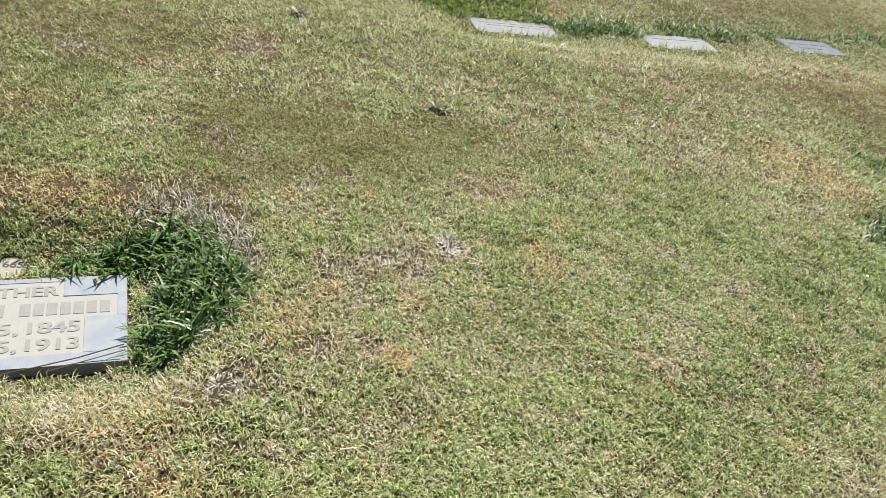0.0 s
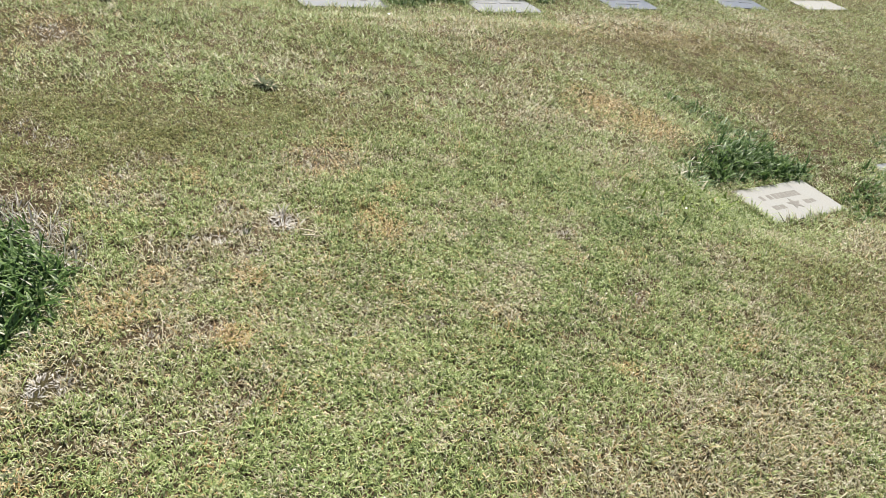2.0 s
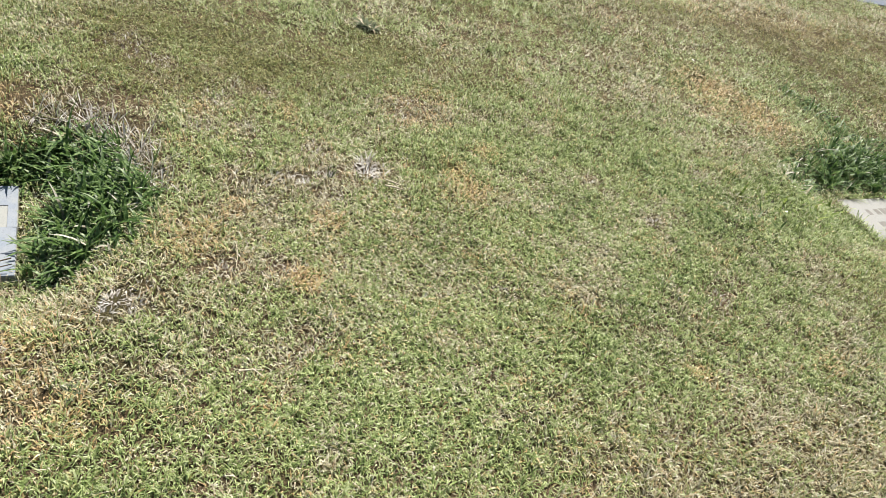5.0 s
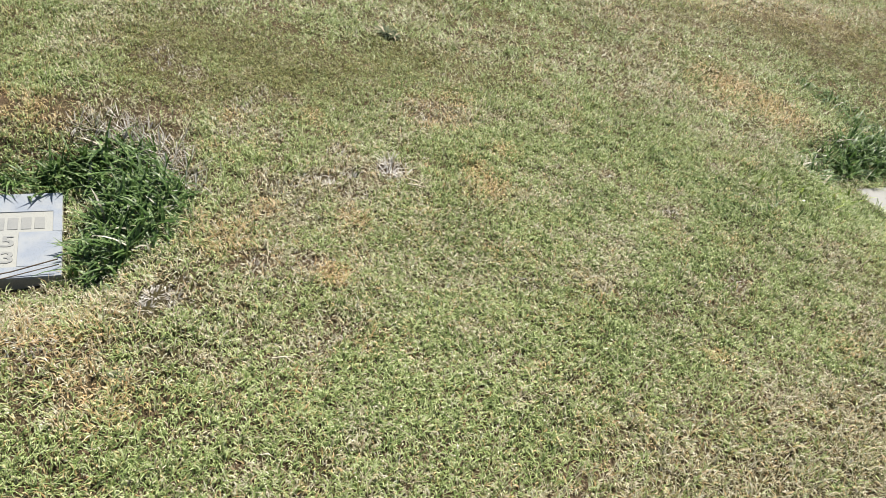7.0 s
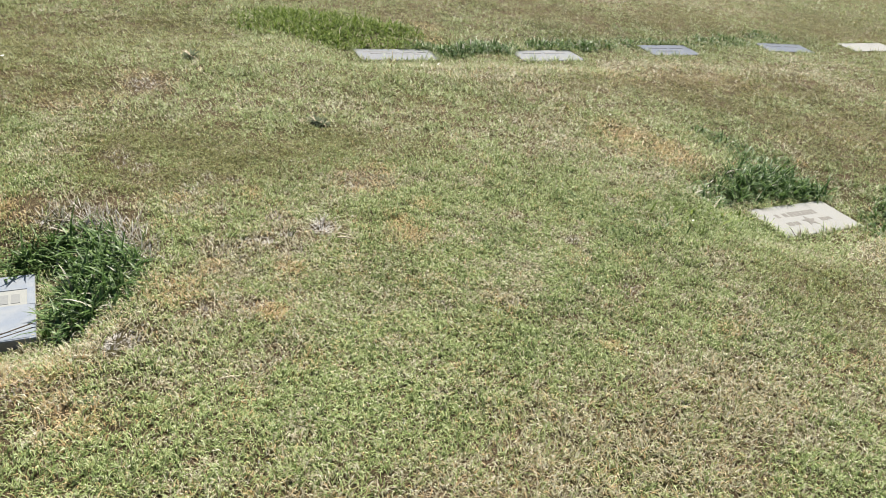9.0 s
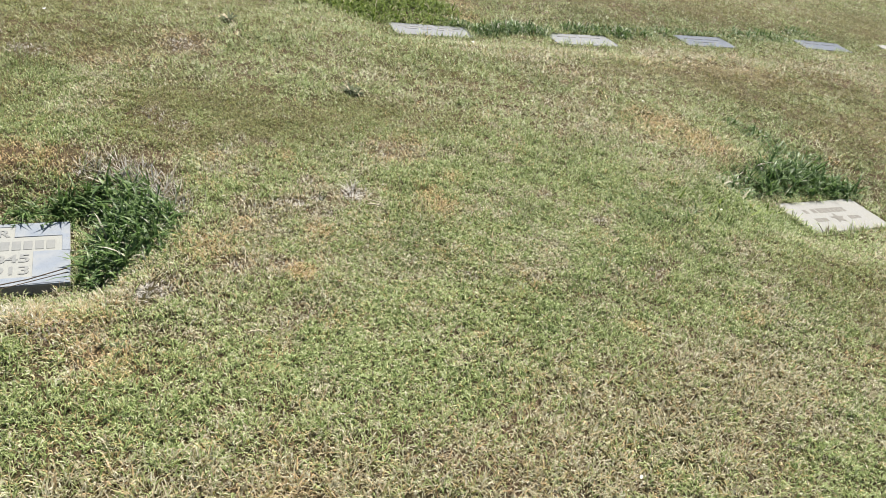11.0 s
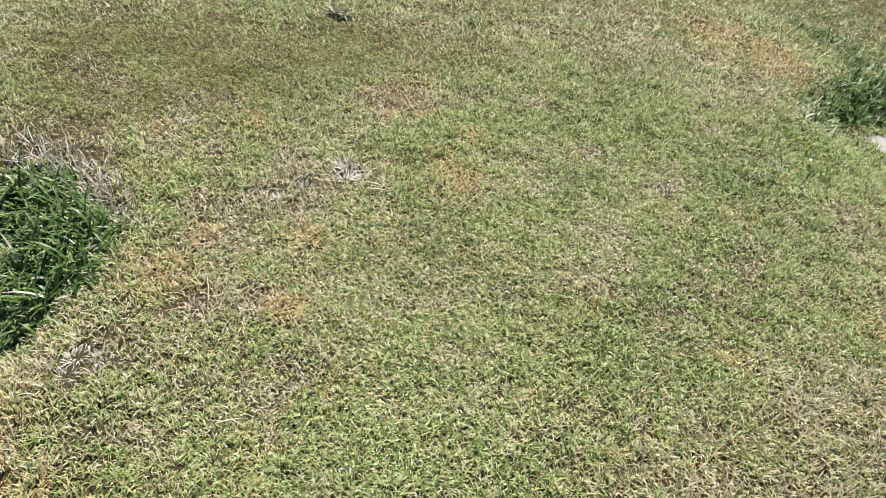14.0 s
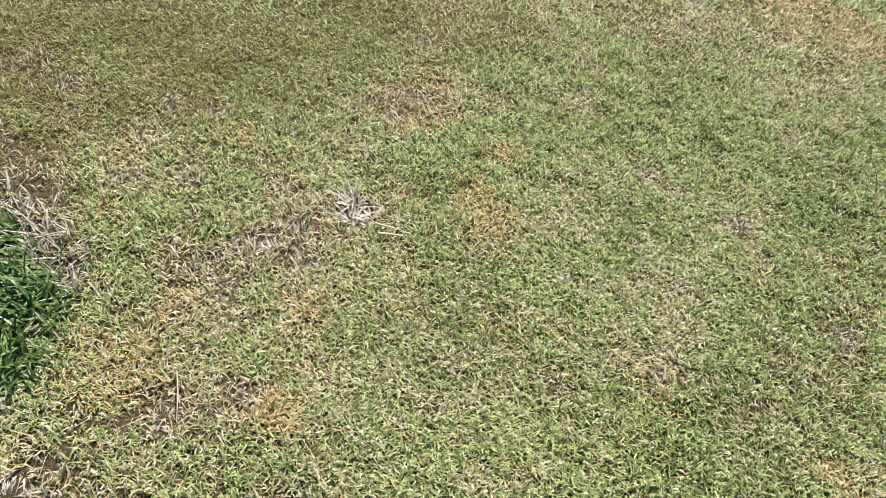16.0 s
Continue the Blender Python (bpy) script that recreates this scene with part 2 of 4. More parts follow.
def blades(name, mat, root, turn, lean, stalk, bend, leaf, width, dry, rust, brown, simple=False, deep=None):
    """Grass blades, each a thin stalk that bends over into a pointed leaf; far off, one long triangle each."""
    n = len(root)
    deep = np.zeros(n) if deep is None else deep
    dirn = np.stack([np.cos(turn), np.sin(turn)], -1)
    side = np.stack([-np.sin(turn), np.cos(turn)], -1) * (width / 2)[:, None]
    if simple:
        v = np.empty((n, 3, 3))
        v[:, 0, :2], v[:, 1, :2] = root[:, :2] - side, root[:, :2] + side
        v[:, 0, 2] = v[:, 1, 2] = root[:, 2]
        length = stalk + leaf
        v[:, 2, :2], v[:, 2, 2] = root[:, :2] + dirn * (length * np.sin(lean))[:, None], root[:, 2] + length * np.cos(lean)
        return faces(name, v.reshape(-1, 3), np.zeros((0, 4), int), mat,
                     (("dry", np.repeat(dry, 3)), ("rust", np.repeat(rust, 3)), ("brown", np.repeat(brown, 3)), ("deep", np.repeat(deep, 3))), np.arange(3 * n).reshape(-1, 3))
    v = np.empty((n, 5, 3))
    mid = root[:, :2] + dirn * (stalk * np.sin(lean))[:, None]
    mz = root[:, 2] + stalk * np.cos(lean)
    v[:, 0, :2], v[:, 1, :2] = root[:, :2] - side * 0.5, root[:, :2] + side * 0.5
    v[:, 0, 2] = v[:, 1, 2] = root[:, 2] - 0.004
    v[:, 2, :2], v[:, 3, :2] = mid - side, mid + side
    v[:, 2, 2] = v[:, 3, 2] = mz
    v[:, 4, :2] = mid + dirn * (leaf * np.sin(bend))[:, None]
    v[:, 4, 2] = np.maximum(mz + leaf * np.cos(bend), root[:, 2] + 0.001)
    i = np.arange(n)[:, None] * 5
    return faces(name, v.reshape(-1, 3), i + [0, 1, 3, 2], mat,
                 (("dry", np.repeat(dry, 5)), ("rust", np.repeat(rust, 5)), ("brown", np.repeat(brown, 5)), ("deep", np.repeat(deep, 5))), i + [2, 3, 4])


# patches of the turf: x, y, radius, strength
GREEN = [(1.31, 0.3, 0.28, 0.6), (-0.42, 0.72, 0.25, 0.5), (-0.85, 0.83, 0.12, 0.8), (0.22, 0.85, 0.3, 0.5), (0.32, 0.95, 0.16, 0.7),
         (0.5, 1.2, 0.3, 0.35), (1.14, 1.49, 0.12, 0.7), (1.9, 1.5, 0.3, 0.4), (-0.55, 1.55, 0.14, 0.6), (-1.3, 1.62, 0.16, 0.9),
         (1.08, 1.68, 0.22, 0.7), (0.47, 1.69, 0.2, 0.5), (0.28, 2.02, 0.16, 0.7), (-1.2, 2.08, 0.2, 0.7), (1.6, 2.25, 0.25, 0.8),
         (-0.96, 2.25, 0.15, 0.5), (0.98, 2.33, 0.28, 0.8), (-1.56, 2.39, 0.2, 0.7), (2.75, 2.4, 0.2, 0.8), (0.69, 2.58, 0.2, 0.7)]
GREEN += [(0.47, 2.64, 0.2, 0.5), (-1.63, 2.74, 0.22, 0.9), (2.05, 3.15, 0.25, 0.8), (0.17, 3.77, 0.25, 0.5), (0.9, 4.75, 0.3, 0.9),
          (-0.35, 4.9, 0.5, 1), (-0.8, 5.2, 0.5, 0.9), (2, 5.5, 0.3, 0.7), (3.3, 5.85, 0.35, 0.8), (4.2, 6, 0.25, 0.6),
          (4.9, 6.3, 0.3, 0.8)]
DRY = [(1.17, 0.05, 0.25, 0.6), (0.25, 0.12, 0.3, 0.9), (-0.36, 0.2, 0.32, 1), (-0.05, 0.34, 0.26, 1), (0.25, 0.42, 0.28, 1),
       (0.45, 0.5, 0.26, 0.9), (1.08, 0.66, 0.24, 0.6), (0.66, 0.68, 0.26, 0.75), (0.9, 0.86, 0.24, 0.75), (-0.75, 0.93, 0.1, 0.7),
       (-0.9, 0.94, 0.07, 0.9), (1.28, 0.98, 0.2, 0.7), (-0.84, 0.99, 0.09, 1), (-0.65, 1.1, 0.1, 0.6), (-0.54, 1.15, 0.07, 0.9),
       (-0.37, 1.19, 0.07, 0.4), (2, 1.35, 0.2, 0.6), (-0.19, 1.36, 0.07, 0.8), (0.59, 1.44, 0.11, 0.7), (-0.1, 1.45, 0.25, 0.3)]
DRY += [(0.15, 1.58, 0.35, 0.25), (-0.37, 1.71, 0.07, 0.8), (-0.23, 1.77, 0.07, 0.9), (0.01, 1.89, 0.06, 1), (2.55, 2.05, 0.25, 0.8),
        (-0.39, 2.22, 0.06, 0.8), (-1, 3.3, 0.15, 0.7), (1.17, 3.72, 0.3, 0.6), (2.12, 4.35, 0.4, 0.9), (3.6, 4.8, 0.5, 0.7)]
PALE = [(0.29, 1.27, 0.12, 0.4), (0.51, 1.36, 0.12, 0.5), (0.63, 1.45, 0.08, 0.8), (0.41, 1.75, 0.05, 0.6), (0.46, 1.88, 0.05, 0.7),
        (0.24, 2.35, 0.05, 0.7), (-0.44, 3.16, 0.15, 0.4), (1.08, 3.23, 0.18, 0.5), (1.29, 3.8, 0.2, 0.5), (1.55, 3.95, 0.2, 0.4),
        (0.94, 3.95, 0.22, 0.7), (0.63, 4.05, 0.2, 0.5), (1.16, 4.19, 0.2, 0.8), (1.5, 4.4, 0.2, 0.8), (2.56, 4.53, 0.2, 1),
        (2.28, 4.59, 0.16, 1), (1.9, 4.62, 0.2, 0.9), (2.27, 4.76, 0.2, 1), (2.68, 4.79, 0.22, 1), (3.1, 4.9, 0.28, 0.9)]
PALE += [(1.2, 6.6, 0.5, 0.5), (2.4, 6.8, 0.5, 0.7), (3.6, 7.4, 0.9, 0.7)]
GREY = [(-0.49, 1.16, 0.08, 0.6), (-0.19, 1.37, 0.06, 0.7), (1.12, 1.58, 0.06, 0.8), (-0.26, 1.63, 0.045, 0.8), (-0.6, 1.65, 0.09, 0.9),
        (-0.34, 1.69, 0.07, 0.5), (-0.69, 1.73, 0.1, 1), (-0.1, 1.73, 0.05, 0.7), (-0.2, 1.78, 0.05, 0.8), (-0.12, 1.83, 0.05, 0.8),
        (-0.73, 1.88, 0.1, 1), (-0.87, 1.89, 0.13, 1), (0.98, 1.94, 0.045, 0.8), (-0.53, 1.95, 0.06, 0.7), (-0.17, 1.96, 0.05, 0.8),
        (-0.4, 1.98, 0.05, 0.7), (0.78, 2.11, 0.05, 0.6), (-0.53, 2.12, 0.08, 0.5), (-0.38, 2.24, 0.04, 0.9), (-0.49, 2.25, 0.05, 0.5)]
GREY += [(1.25, 2.28, 0.06, 0.6), (-0.74, 2.29, 0.06, 0.8), (0.1, 2.33, 0.08, 0.9), (0.21, 2.35, 0.05, 0.9), (-0.87, 2.36, 0.1, 0.6),
         (-1.61, 2.91, 0.12, 0.7), (-0.99, 3.29, 0.12, 0.8), (0.21, 4.75, 0.16, 0.6)]
RUSTY = [(0.94, 0.24, 0.12, 0.5), (-0.04, 0.41, 0.1, 0.5), (-0.54, 0.8, 0.1, 0.5), (-0.69, 0.95, 0.12, 0.5), (0.96, 1.24, 0.05, 0.6),
         (-0.12, 1.34, 0.06, 1), (1.4, 1.35, 0.07, 0.5), (-0.42, 1.41, 0.1, 0.6), (-0.43, 1.41, 0.06, 0.6), (0.32, 1.56, 0.035, 0.7),
         (-0.35, 1.58, 0.05, 0.7), (-0.09, 1.59, 0.06, 0.7), (-1.58, 1.76, 0.12, 0.9), (-1.42, 1.81, 0.11, 1), (1.17, 1.81, 0.06, 0.5),
         (-1.25, 1.86, 0.1, 1), (0.32, 1.89, 0.09, 0.85), (-1.1, 1.9, 0.1, 1), (0.3, 1.99, 0.05, 0.9), (0.29, 2.01, 0.05, 0.8)]
RUSTY += [(-0.56, 2.05, 0.05, 0.7), (0.4, 2.16, 0.06, 0.6), (-0.29, 2.16, 0.04, 0.7), (0.14, 2.34, 0.12, 0.5), (-1.57, 2.4, 0.1, 0.5),
          (0.2, 2.45, 0.1, 0.5), (1.68, 2.92, 0.12, 0.8), (1.55, 2.98, 0.1, 0.8), (-1.28, 2.98, 0.15, 0.5), (-1.16, 2.99, 0.14, 0.5),
          (1.54, 3.01, 0.13, 0.8), (1.72, 3.01, 0.2, 1), (1.64, 3.08, 0.2, 1), (2.56, 3.1, 0.08, 0.5), (1.55, 3.14, 0.2, 1),
          (-1, 3.35, 0.14, 0.6), (2.6, 3.5, 0.12, 0.5), (3.2, 3.6, 0.4, 0.4), (1.83, 4.28, 0.2, 0.6), (2.31, 4.42, 0.2, 0.7)]
RUSTY += [(2.7, 4.45, 0.25, 0.7), (0.57, 4.95, 0.13, 0.9), (0.56, 5.27, 0.14, 0.8)]
OLIVE = [(2, 1.7, 0.35, 0.6), (-0.74, 2.09, 0.1, 0.6), (-0.6, 2.27, 0.14, 0.9), (-1.7, 2.3, 0.35, 0.7), (-0.45, 2.4, 0.2, 1),
         (-0.26, 2.54, 0.2, 0.9), (-0.71, 2.55, 0.2, 0.5), (-0.07, 2.6, 0.18, 0.8), (0.2, 2.74, 0.2, 0.6), (-1.55, 2.77, 0.22, 0.5),
         (3, 3.05, 0.2, 0.4), (-1.98, 3.15, 0.4, 0.8), (-1.5, 3.2, 0.4, 0.8), (2.85, 3.2, 0.28, 0.8), (0.39, 3.33, 0.2, 0.4),
         (3.3, 3.5, 0.35, 0.8), (3.8, 3.5, 0.5, 0.6), (-2.3, 3.6, 0.4, 0.9), (-1.7, 3.6, 0.3, 0.7), (2.8, 3.75, 0.3, 0.9)]
OLIVE += [(3.4, 3.8, 0.4, 0.8), (1.5, 4, 0.22, 0.6), (-1.9, 4, 0.6, 0.9), (2.39, 4.04, 0.25, 1), (2.2, 4.08, 0.22, 1),
          (-1, 4.1, 0.35, 0.5), (1.94, 4.12, 0.2, 0.9), (1.71, 4.14, 0.18, 0.6), (2.31, 4.36, 0.22, 1), (2.69, 4.4, 0.24, 1),
          (3.2, 4.5, 0.3, 0.9), (-1.2, 4.6, 0.5, 0.7), (4.4, 4.6, 0.6, 0.6), (1.9, 5.6, 0.5, 0.5), (0.4, 5.6, 0.4, 0.5),
          (1.95, 6, 0.3, 0.8), (1.6, 6.1, 0.6, 0.6), (2.7, 6.17, 0.35, 0.8), (-0.2, 6.2, 0.6, 0.6), (3, 6.4, 0.5, 0.6)]
OLIVE += [(4.6, 6.6, 0.8, 0.7), (2.6, 7.6, 0.7, 0.6)]

# dark juicy turf, and low dense turf
DEEP = [(-0.9, 0.72, 0.15, 0.5), (0.01, 0.87, 0.1, 0.4), (-0.02, 1.24, 0.1, 0.4), (0.74, 1.26, 0.14, 0.5), (1.45, 1.32, 0.2, 0.4),
        (1.03, 1.4, 0.12, 0.6), (0.83, 1.47, 0.1, 0.5), (0.34, 1.48, 0.08, 0.4), (0.03, 1.53, 0.08, 0.4), (1.8, 1.55, 0.2, 0.4),
        (-1.35, 1.62, 0.12, 0.8), (1.05, 1.66, 0.14, 0.6), (0.32, 1.66, 0.08, 0.6), (1.32, 1.77, 0.15, 0.3), (1.04, 1.78, 0.08, 0.5),
        (1.23, 1.96, 0.13, 0.6), (0.2, 1.97, 0.05, 0.7), (-0.01, 1.98, 0.04, 0.4), (-1.5, 2.12, 0.16, 0.5), (1.39, 2.2, 0.1, 0.4)]
DEEP += [(0.69, 2.28, 0.07, 0.6), (0.99, 2.28, 0.06, 0.6), (1.7, 2.35, 0.25, 0.5), (1.6, 2.4, 0.2, 0.5), (0.91, 2.45, 0.09, 0.5),
         (1.91, 2.72, 0.2, 0.7), (-1.58, 2.73, 0.2, 0.5), (2.87, 3.1, 0.3, 0.5), (2.29, 3.15, 0.1, 0.9), (2.44, 3.19, 0.12, 0.8),
         (2.29, 3.31, 0.1, 0.9), (3.3, 3.4, 0.35, 0.4), (2.22, 3.41, 0.1, 0.8), (2.1, 3.45, 0.1, 0.5), (0.98, 3.49, 0.14, 0.5),
         (2.37, 3.61, 0.2, 0.7), (1.6, 5.4, 0.25, 0.8), (2.21, 5.73, 0.2, 0.9), (2.6, 5.75, 0.25, 0.8), (3.1, 5.9, 0.3, 0.9)]
DEEP += [(3.9, 6.1, 0.3, 0.8)]
FLAT = [(0.02, 1.49, 0.3, 0.9), (0.37, 1.42, 0.3, 0.9), (0.2, 1.2, 0.3, 0.8), (-0.22, 1.54, 0.2, 0.8), (0.53, 1.68, 0.3, 0.9), (0.87, 1.8, 0.3, 0.8), (0.12, 1.05, 0.25, 0.7), (-0.6, 2.45, 0.3, 0.7), (-0.2, 2.6, 0.3, 0.7)]
BARE = [(0.0, 1.895, 0.045, 1.0), (-0.115, 1.835, 0.03, 0.9), (0.02, 0.345, 0.03, 0.5), (0.14, 0.385, 0.04, 0.55), (0.22, 0.42, 0.03, 0.5), (0.29, 0.455, 0.035, 0.5),
        (0.70, 1.45, 0.03, 0.6), (0.024, 0.79, 0.035, 0.5), (-0.09, 0.29, 0.03, 0.5), (0.49, 0.53, 0.03, 0.5), (-1.22, 1.875, 0.085, 0.9), (-1.07, 1.93, 0.085, 0.9),
        (-0.92, 1.965, 0.085, 0.95), (-1.40, 1.835, 0.08, 0.9), (-1.55, 1.79, 0.07, 0.7), (-0.80, 1.97, 0.10, 0.95), (-0.75, 1.85, 0.10, 0.95), (-0.655, 1.73, 0.085, 0.95), (-0.57, 1.61, 0.06, 0.8), (-0.19, 1.775, 0.04, 0.6), (-0.37, 1.71, 0.045, 0.6), (-0.10, 1.72, 0.03, 0.6)]
OLIVE += [(2.86, 3.42, 0.15, 0.9), (2.87, 3.19, 0.15, 0.9), (2.67, 3.31, 0.1, 0.8)]
BARE += [(2.73, 2.98, 0.035, 0.8), (1.98, 2.93, 0.05, 0.6)]
OLIVE += [(-0.86, 2.53, 0.28, 0.9), (-0.84, 2.29, 0.2, 0.9), (-0.56, 2.58, 0.28, 0.95), (0.01, 2.77, 0.22, 0.8), (-0.25, 2.37, 0.16, 0.7), (-0.69, 2.19, 0.16, 0.8), (0.38, 2.74, 0.18, 0.6), (-0.45, 2.24, 0.1, 0.7)]
DEEP += [(0.25, 1.59, 0.14, 0.5), (0.69, 1.87, 0.14, 0.45), (0.47, 1.51, 0.12, 0.4), (0.17, 1.47, 0.12, 0.4), (0.88, 1.63, 0.12, 0.5)]
DRY += [(-0.42, 1.49, 0.12, 0.6), (-0.29, 1.56, 0.08, 0.5), (-0.3, 1.38, 0.1, 0.5), (-0.08, 1.84, 0.08, 0.5), (1.05, 1.43, 0.1, 0.6)]
GREY += [(-0.54, 1.14, 0.07, 0.9), (-0.33, 1.32, 0.06, 0.7), (0.43, 1.43, 0.05, 0.6), (-0.13, 1.07, 0.05, 0.7), (-0.08, 1.11, 0.05, 0.6)]
GREEN += [(2.75, 2.78, 0.22, 0.8), (2.98, 2.68, 0.16, 0.7), (1.95, 2.3, 0.18, 0.7), (1.55, 2.1, 0.2, 0.6)]
DEEP += [(2.72, 2.9, 0.16, 0.6), (2.85, 2.6, 0.12, 0.5), (1.9, 2.4, 0.14, 0.5), (1.6, 2.2, 0.14, 0.5), (1.28, 2.15, 0.12, 0.5)]
DEEP += [(1.96, 5.21, 0.22, 0.8), (2.17, 5.36, 0.22, 0.8), (2.41, 5.42, 0.22, 0.8), (2.66, 5.49, 0.22, 0.8), (2.94, 5.63, 0.22, 0.8), (3.23, 5.78, 0.22, 0.8), (3.61, 5.99, 0.22, 0.8)]
GREEN += [(0.52, 4.74, 0.3, 0.7), (0.88, 4.8, 0.3, 0.7), (1.25, 4.84, 0.3, 0.7), (1.76, 5.11, 0.3, 0.7), (1.96, 5.21, 0.3, 0.7), (2.41, 5.42, 0.3, 0.7), (2.94, 5.63, 0.3, 0.7), (3.61, 5.99, 0.3, 0.7)]


def patch(x, y, spots):
    """How much of a patch lies at a place, with a ragged rim."""
    wob = 0.55 + 0.9 * soft_noise(x, y, 0.06, 31)
    out = np.zeros(np.shape(x))
    for px, py, r, s in spots:
        out = np.maximum(out, s * np.exp(-(((x - px) ** 2 + (y - py) ** 2) / (r * r) * wob) ** 1.5))
    return out


def zone_near(x, y):
    """1 over the turf nearest the camera's way, fading out at a ragged rim."""
    far = np.maximum(np.maximum(-1.55 - x, x - 2.0), np.maximum(0.72 - y - 1.0 * step(-1.2, -0.7, x) * (1 - step(1.6, 2.1, x)), y - 2.7))
    return 1 - step(-0.25, 0.25, far + 0.5 * (soft_noise(x, y, 0.3, 51) - 0.5))


def zone_mid(x, y):
    far = np.maximum(np.maximum(-2.7 - x, x - 5.4), np.maximum(0.5 - y, y - 7.6))
    return 1 - step(-0.5, 0.5, far + 1.0 * (soft_noise(x, y, 0.6, 52) - 0.5))


def zone_far(x, y):
    return 1 - step(5.0, 8.5, np.hypot(x - 1.0, y - 3.0) + 1.5 * (soft_noise(x, y, 0.9, 53) - 0.5))


def turf(name, label, box, share, per_m2, size, seed, simple=False):
    """Mown grass over a box of ground (x0, x1, y0, y1); share: the part of the full growth at a place."""
    rng = np.random.default_rng(seed)
    x0, x1, y0, y1 = box
    k = int((x1 - x0) * (y1 - y0) * per_m2)
    x, y = rng.uniform(x0, x1, k), rng.uniform(y0, y1, k)
    in_share = rng.random(k) < share(x, y)
    x, y = x[in_share], y[in_share]
    # thin spots and tufts
    flat = patch(x, y, FLAT)
    keep = rng.random(len(x)) < 0.5 * flat + 0.10 + 1.2 * soft_noise(x, y, 0.020 * size, 5) * (0.55 + soft_noise(x, y, 0.09, 6))
    gap = np.full(len(x), 9.0)
    for stone in STONES.values():
        gap = np.minimum(gap, outside(x, y, stone))
    keep &= gap > 0.006
    # bare strip along the front of the nearest stone
    along, front = beside_nearest(x, y)
    keep &= ~((gap < 0.035) & (front < -0.15) & (along < 0.27))
    keep &= rng.random(len(x)) > np.maximum(0.92 * patch(x, y, BARE), 0.88 * patch(x, y, GREY)) + 0.34 * patch(x, y, DRY)
    keep &= np.hypot(x + 1.262, y - 1.565) > 0.042
    x, y, gap, flat = x[keep], y[keep], gap[keep], flat[keep]
    n = len(x)
    green, dry, grey, rusty, olive = (patch(x, y, p) for p in (GREEN, DRY + PALE, GREY, RUSTY, OLIVE))
    broad = 0.22 * soft_noise(x, y, 0.55, 7) + 0.28 * soft_noise(x, y, 0.17, 8) + 0.22 * soft_noise(x, y, 0.055, 9) + 0.28 * soft_noise(x, y, 0.02 * size, 19)
    spots = step(0.60, 0.82, 0.6 * soft_noise(x, y, 0.12, 20) + 0.4 * soft_noise(x, y, 0.04, 21))
    lush = step(0.58, 0.80, 0.6 * soft_noise(x, y, 0.16, 22) + 0.4 * soft_noise(x, y, 0.05, 23))
    dryness = np.clip(0.33 + 1.7 * (broad - 0.5) + 0.55 * spots - 0.36 * lush + (0.6 + 0.15 * step(3, 4, y)) * dry + 0.8 * grey - 0.45 * green - 0.34 * olive - 0.05 * flat - 0.20 * step(2.6, 3.8, y) - 0.06 * step(5.2, 6.2, y), 0.07, 0.86)
    straw = (rng.random(n) < dryness) * rng.uniform(0.55, 1.0, n) + (rng.random(n) < 0.3) * 0.12
    ember = step(0.60, 0.85, 0.55 * soft_noise(x, y, 0.14, 10) + 0.45 * soft_noise(x, y, 0.05, 11))
    rust = (rng.random(n) < 0.04 + 0.24 * ember * (1 - 0.6 * olive) + 0.85 * rusty + 0.14 * dry) * rng.uniform(0.35, 0.95, n)
    brown = (rng.random(n) < 0.05 + 0.30 * step(2.6, 4.0, y) + 0.95 * olive - 0.3 * step(3.5, 4, y) * dry + 0.16 * dry) * rng.uniform(0.4, 0.95, n)
    sward = step(0.60, 0.76, 0.55 * soft_noise(x, y, 0.13, 24) + 0.45 * soft_noise(x, y, 0.045, 25))
    deep = (rng.random(n) < 0.02 + 0.34 * sward * (1 - dry) * (1 - 0.5 * flat) + 0.75 * patch(x, y, DEEP)) * rng.uniform(0.45, 1.0, n)
    # stalks of uneven height in tufts, leaves bent over all ways
    turn = rng.uniform(0, 6.283, n) + 1.5 * soft_noise(x, y, 0.10, 12)
    tall = (0.36 + 1.3 * soft_noise(x, y, 0.028 * size, 13)) * (1 - 0.3 * olive) * (1 + 0.5 * (gap < 0.05)) * (1 + 0.25 * green + 0.3 * dry) * (1 - 0.35 * flat) * (1 + 0.25 * sward)
    root = np.stack([x, y, land(x, y)], -1)
    width = size * rng.uniform(0.0021, 0.0042, n) * (1 - 0.15 * olive) * (1 + 0.15 * flat)
    if simple:
        lean, stalk, leaf = rng.normal(1.12, 0.26, n).clip(0.3, 1.5), 0.006 * size ** 0.6, size ** 0.6 * rng.gamma(6, 0.0022, n) * tall
        width = width * 1.15
    else:
        lean, stalk = (rng.normal(0.6, 0.3, n) + 0.35 * dry).clip(0, 1.35), rng.uniform(0.003, 0.017, n) * tall
        leaf = rng.gamma(6, 0.00235, n) * (0.8 + 0.25 * dry)
        wisp = rng.random(n) < 0.05 + 0.10 * dry
        leaf, width = leaf * (1 + 1.3 * wisp), width * (1 - 0.35 * wisp)
    bend = rng.normal(1.48, 0.24, n).clip(0.7, 2.0)
    bend = bend + 0.55 * dry * (lean + 0.2 - bend)
    ob = blades(name, lawn_mat, root, turn, lean, stalk, bend, leaf, width, np.clip(straw, 0, 1), rust, brown, simple, deep)
    return tagged(ob, label, "grass", kind="stuff")


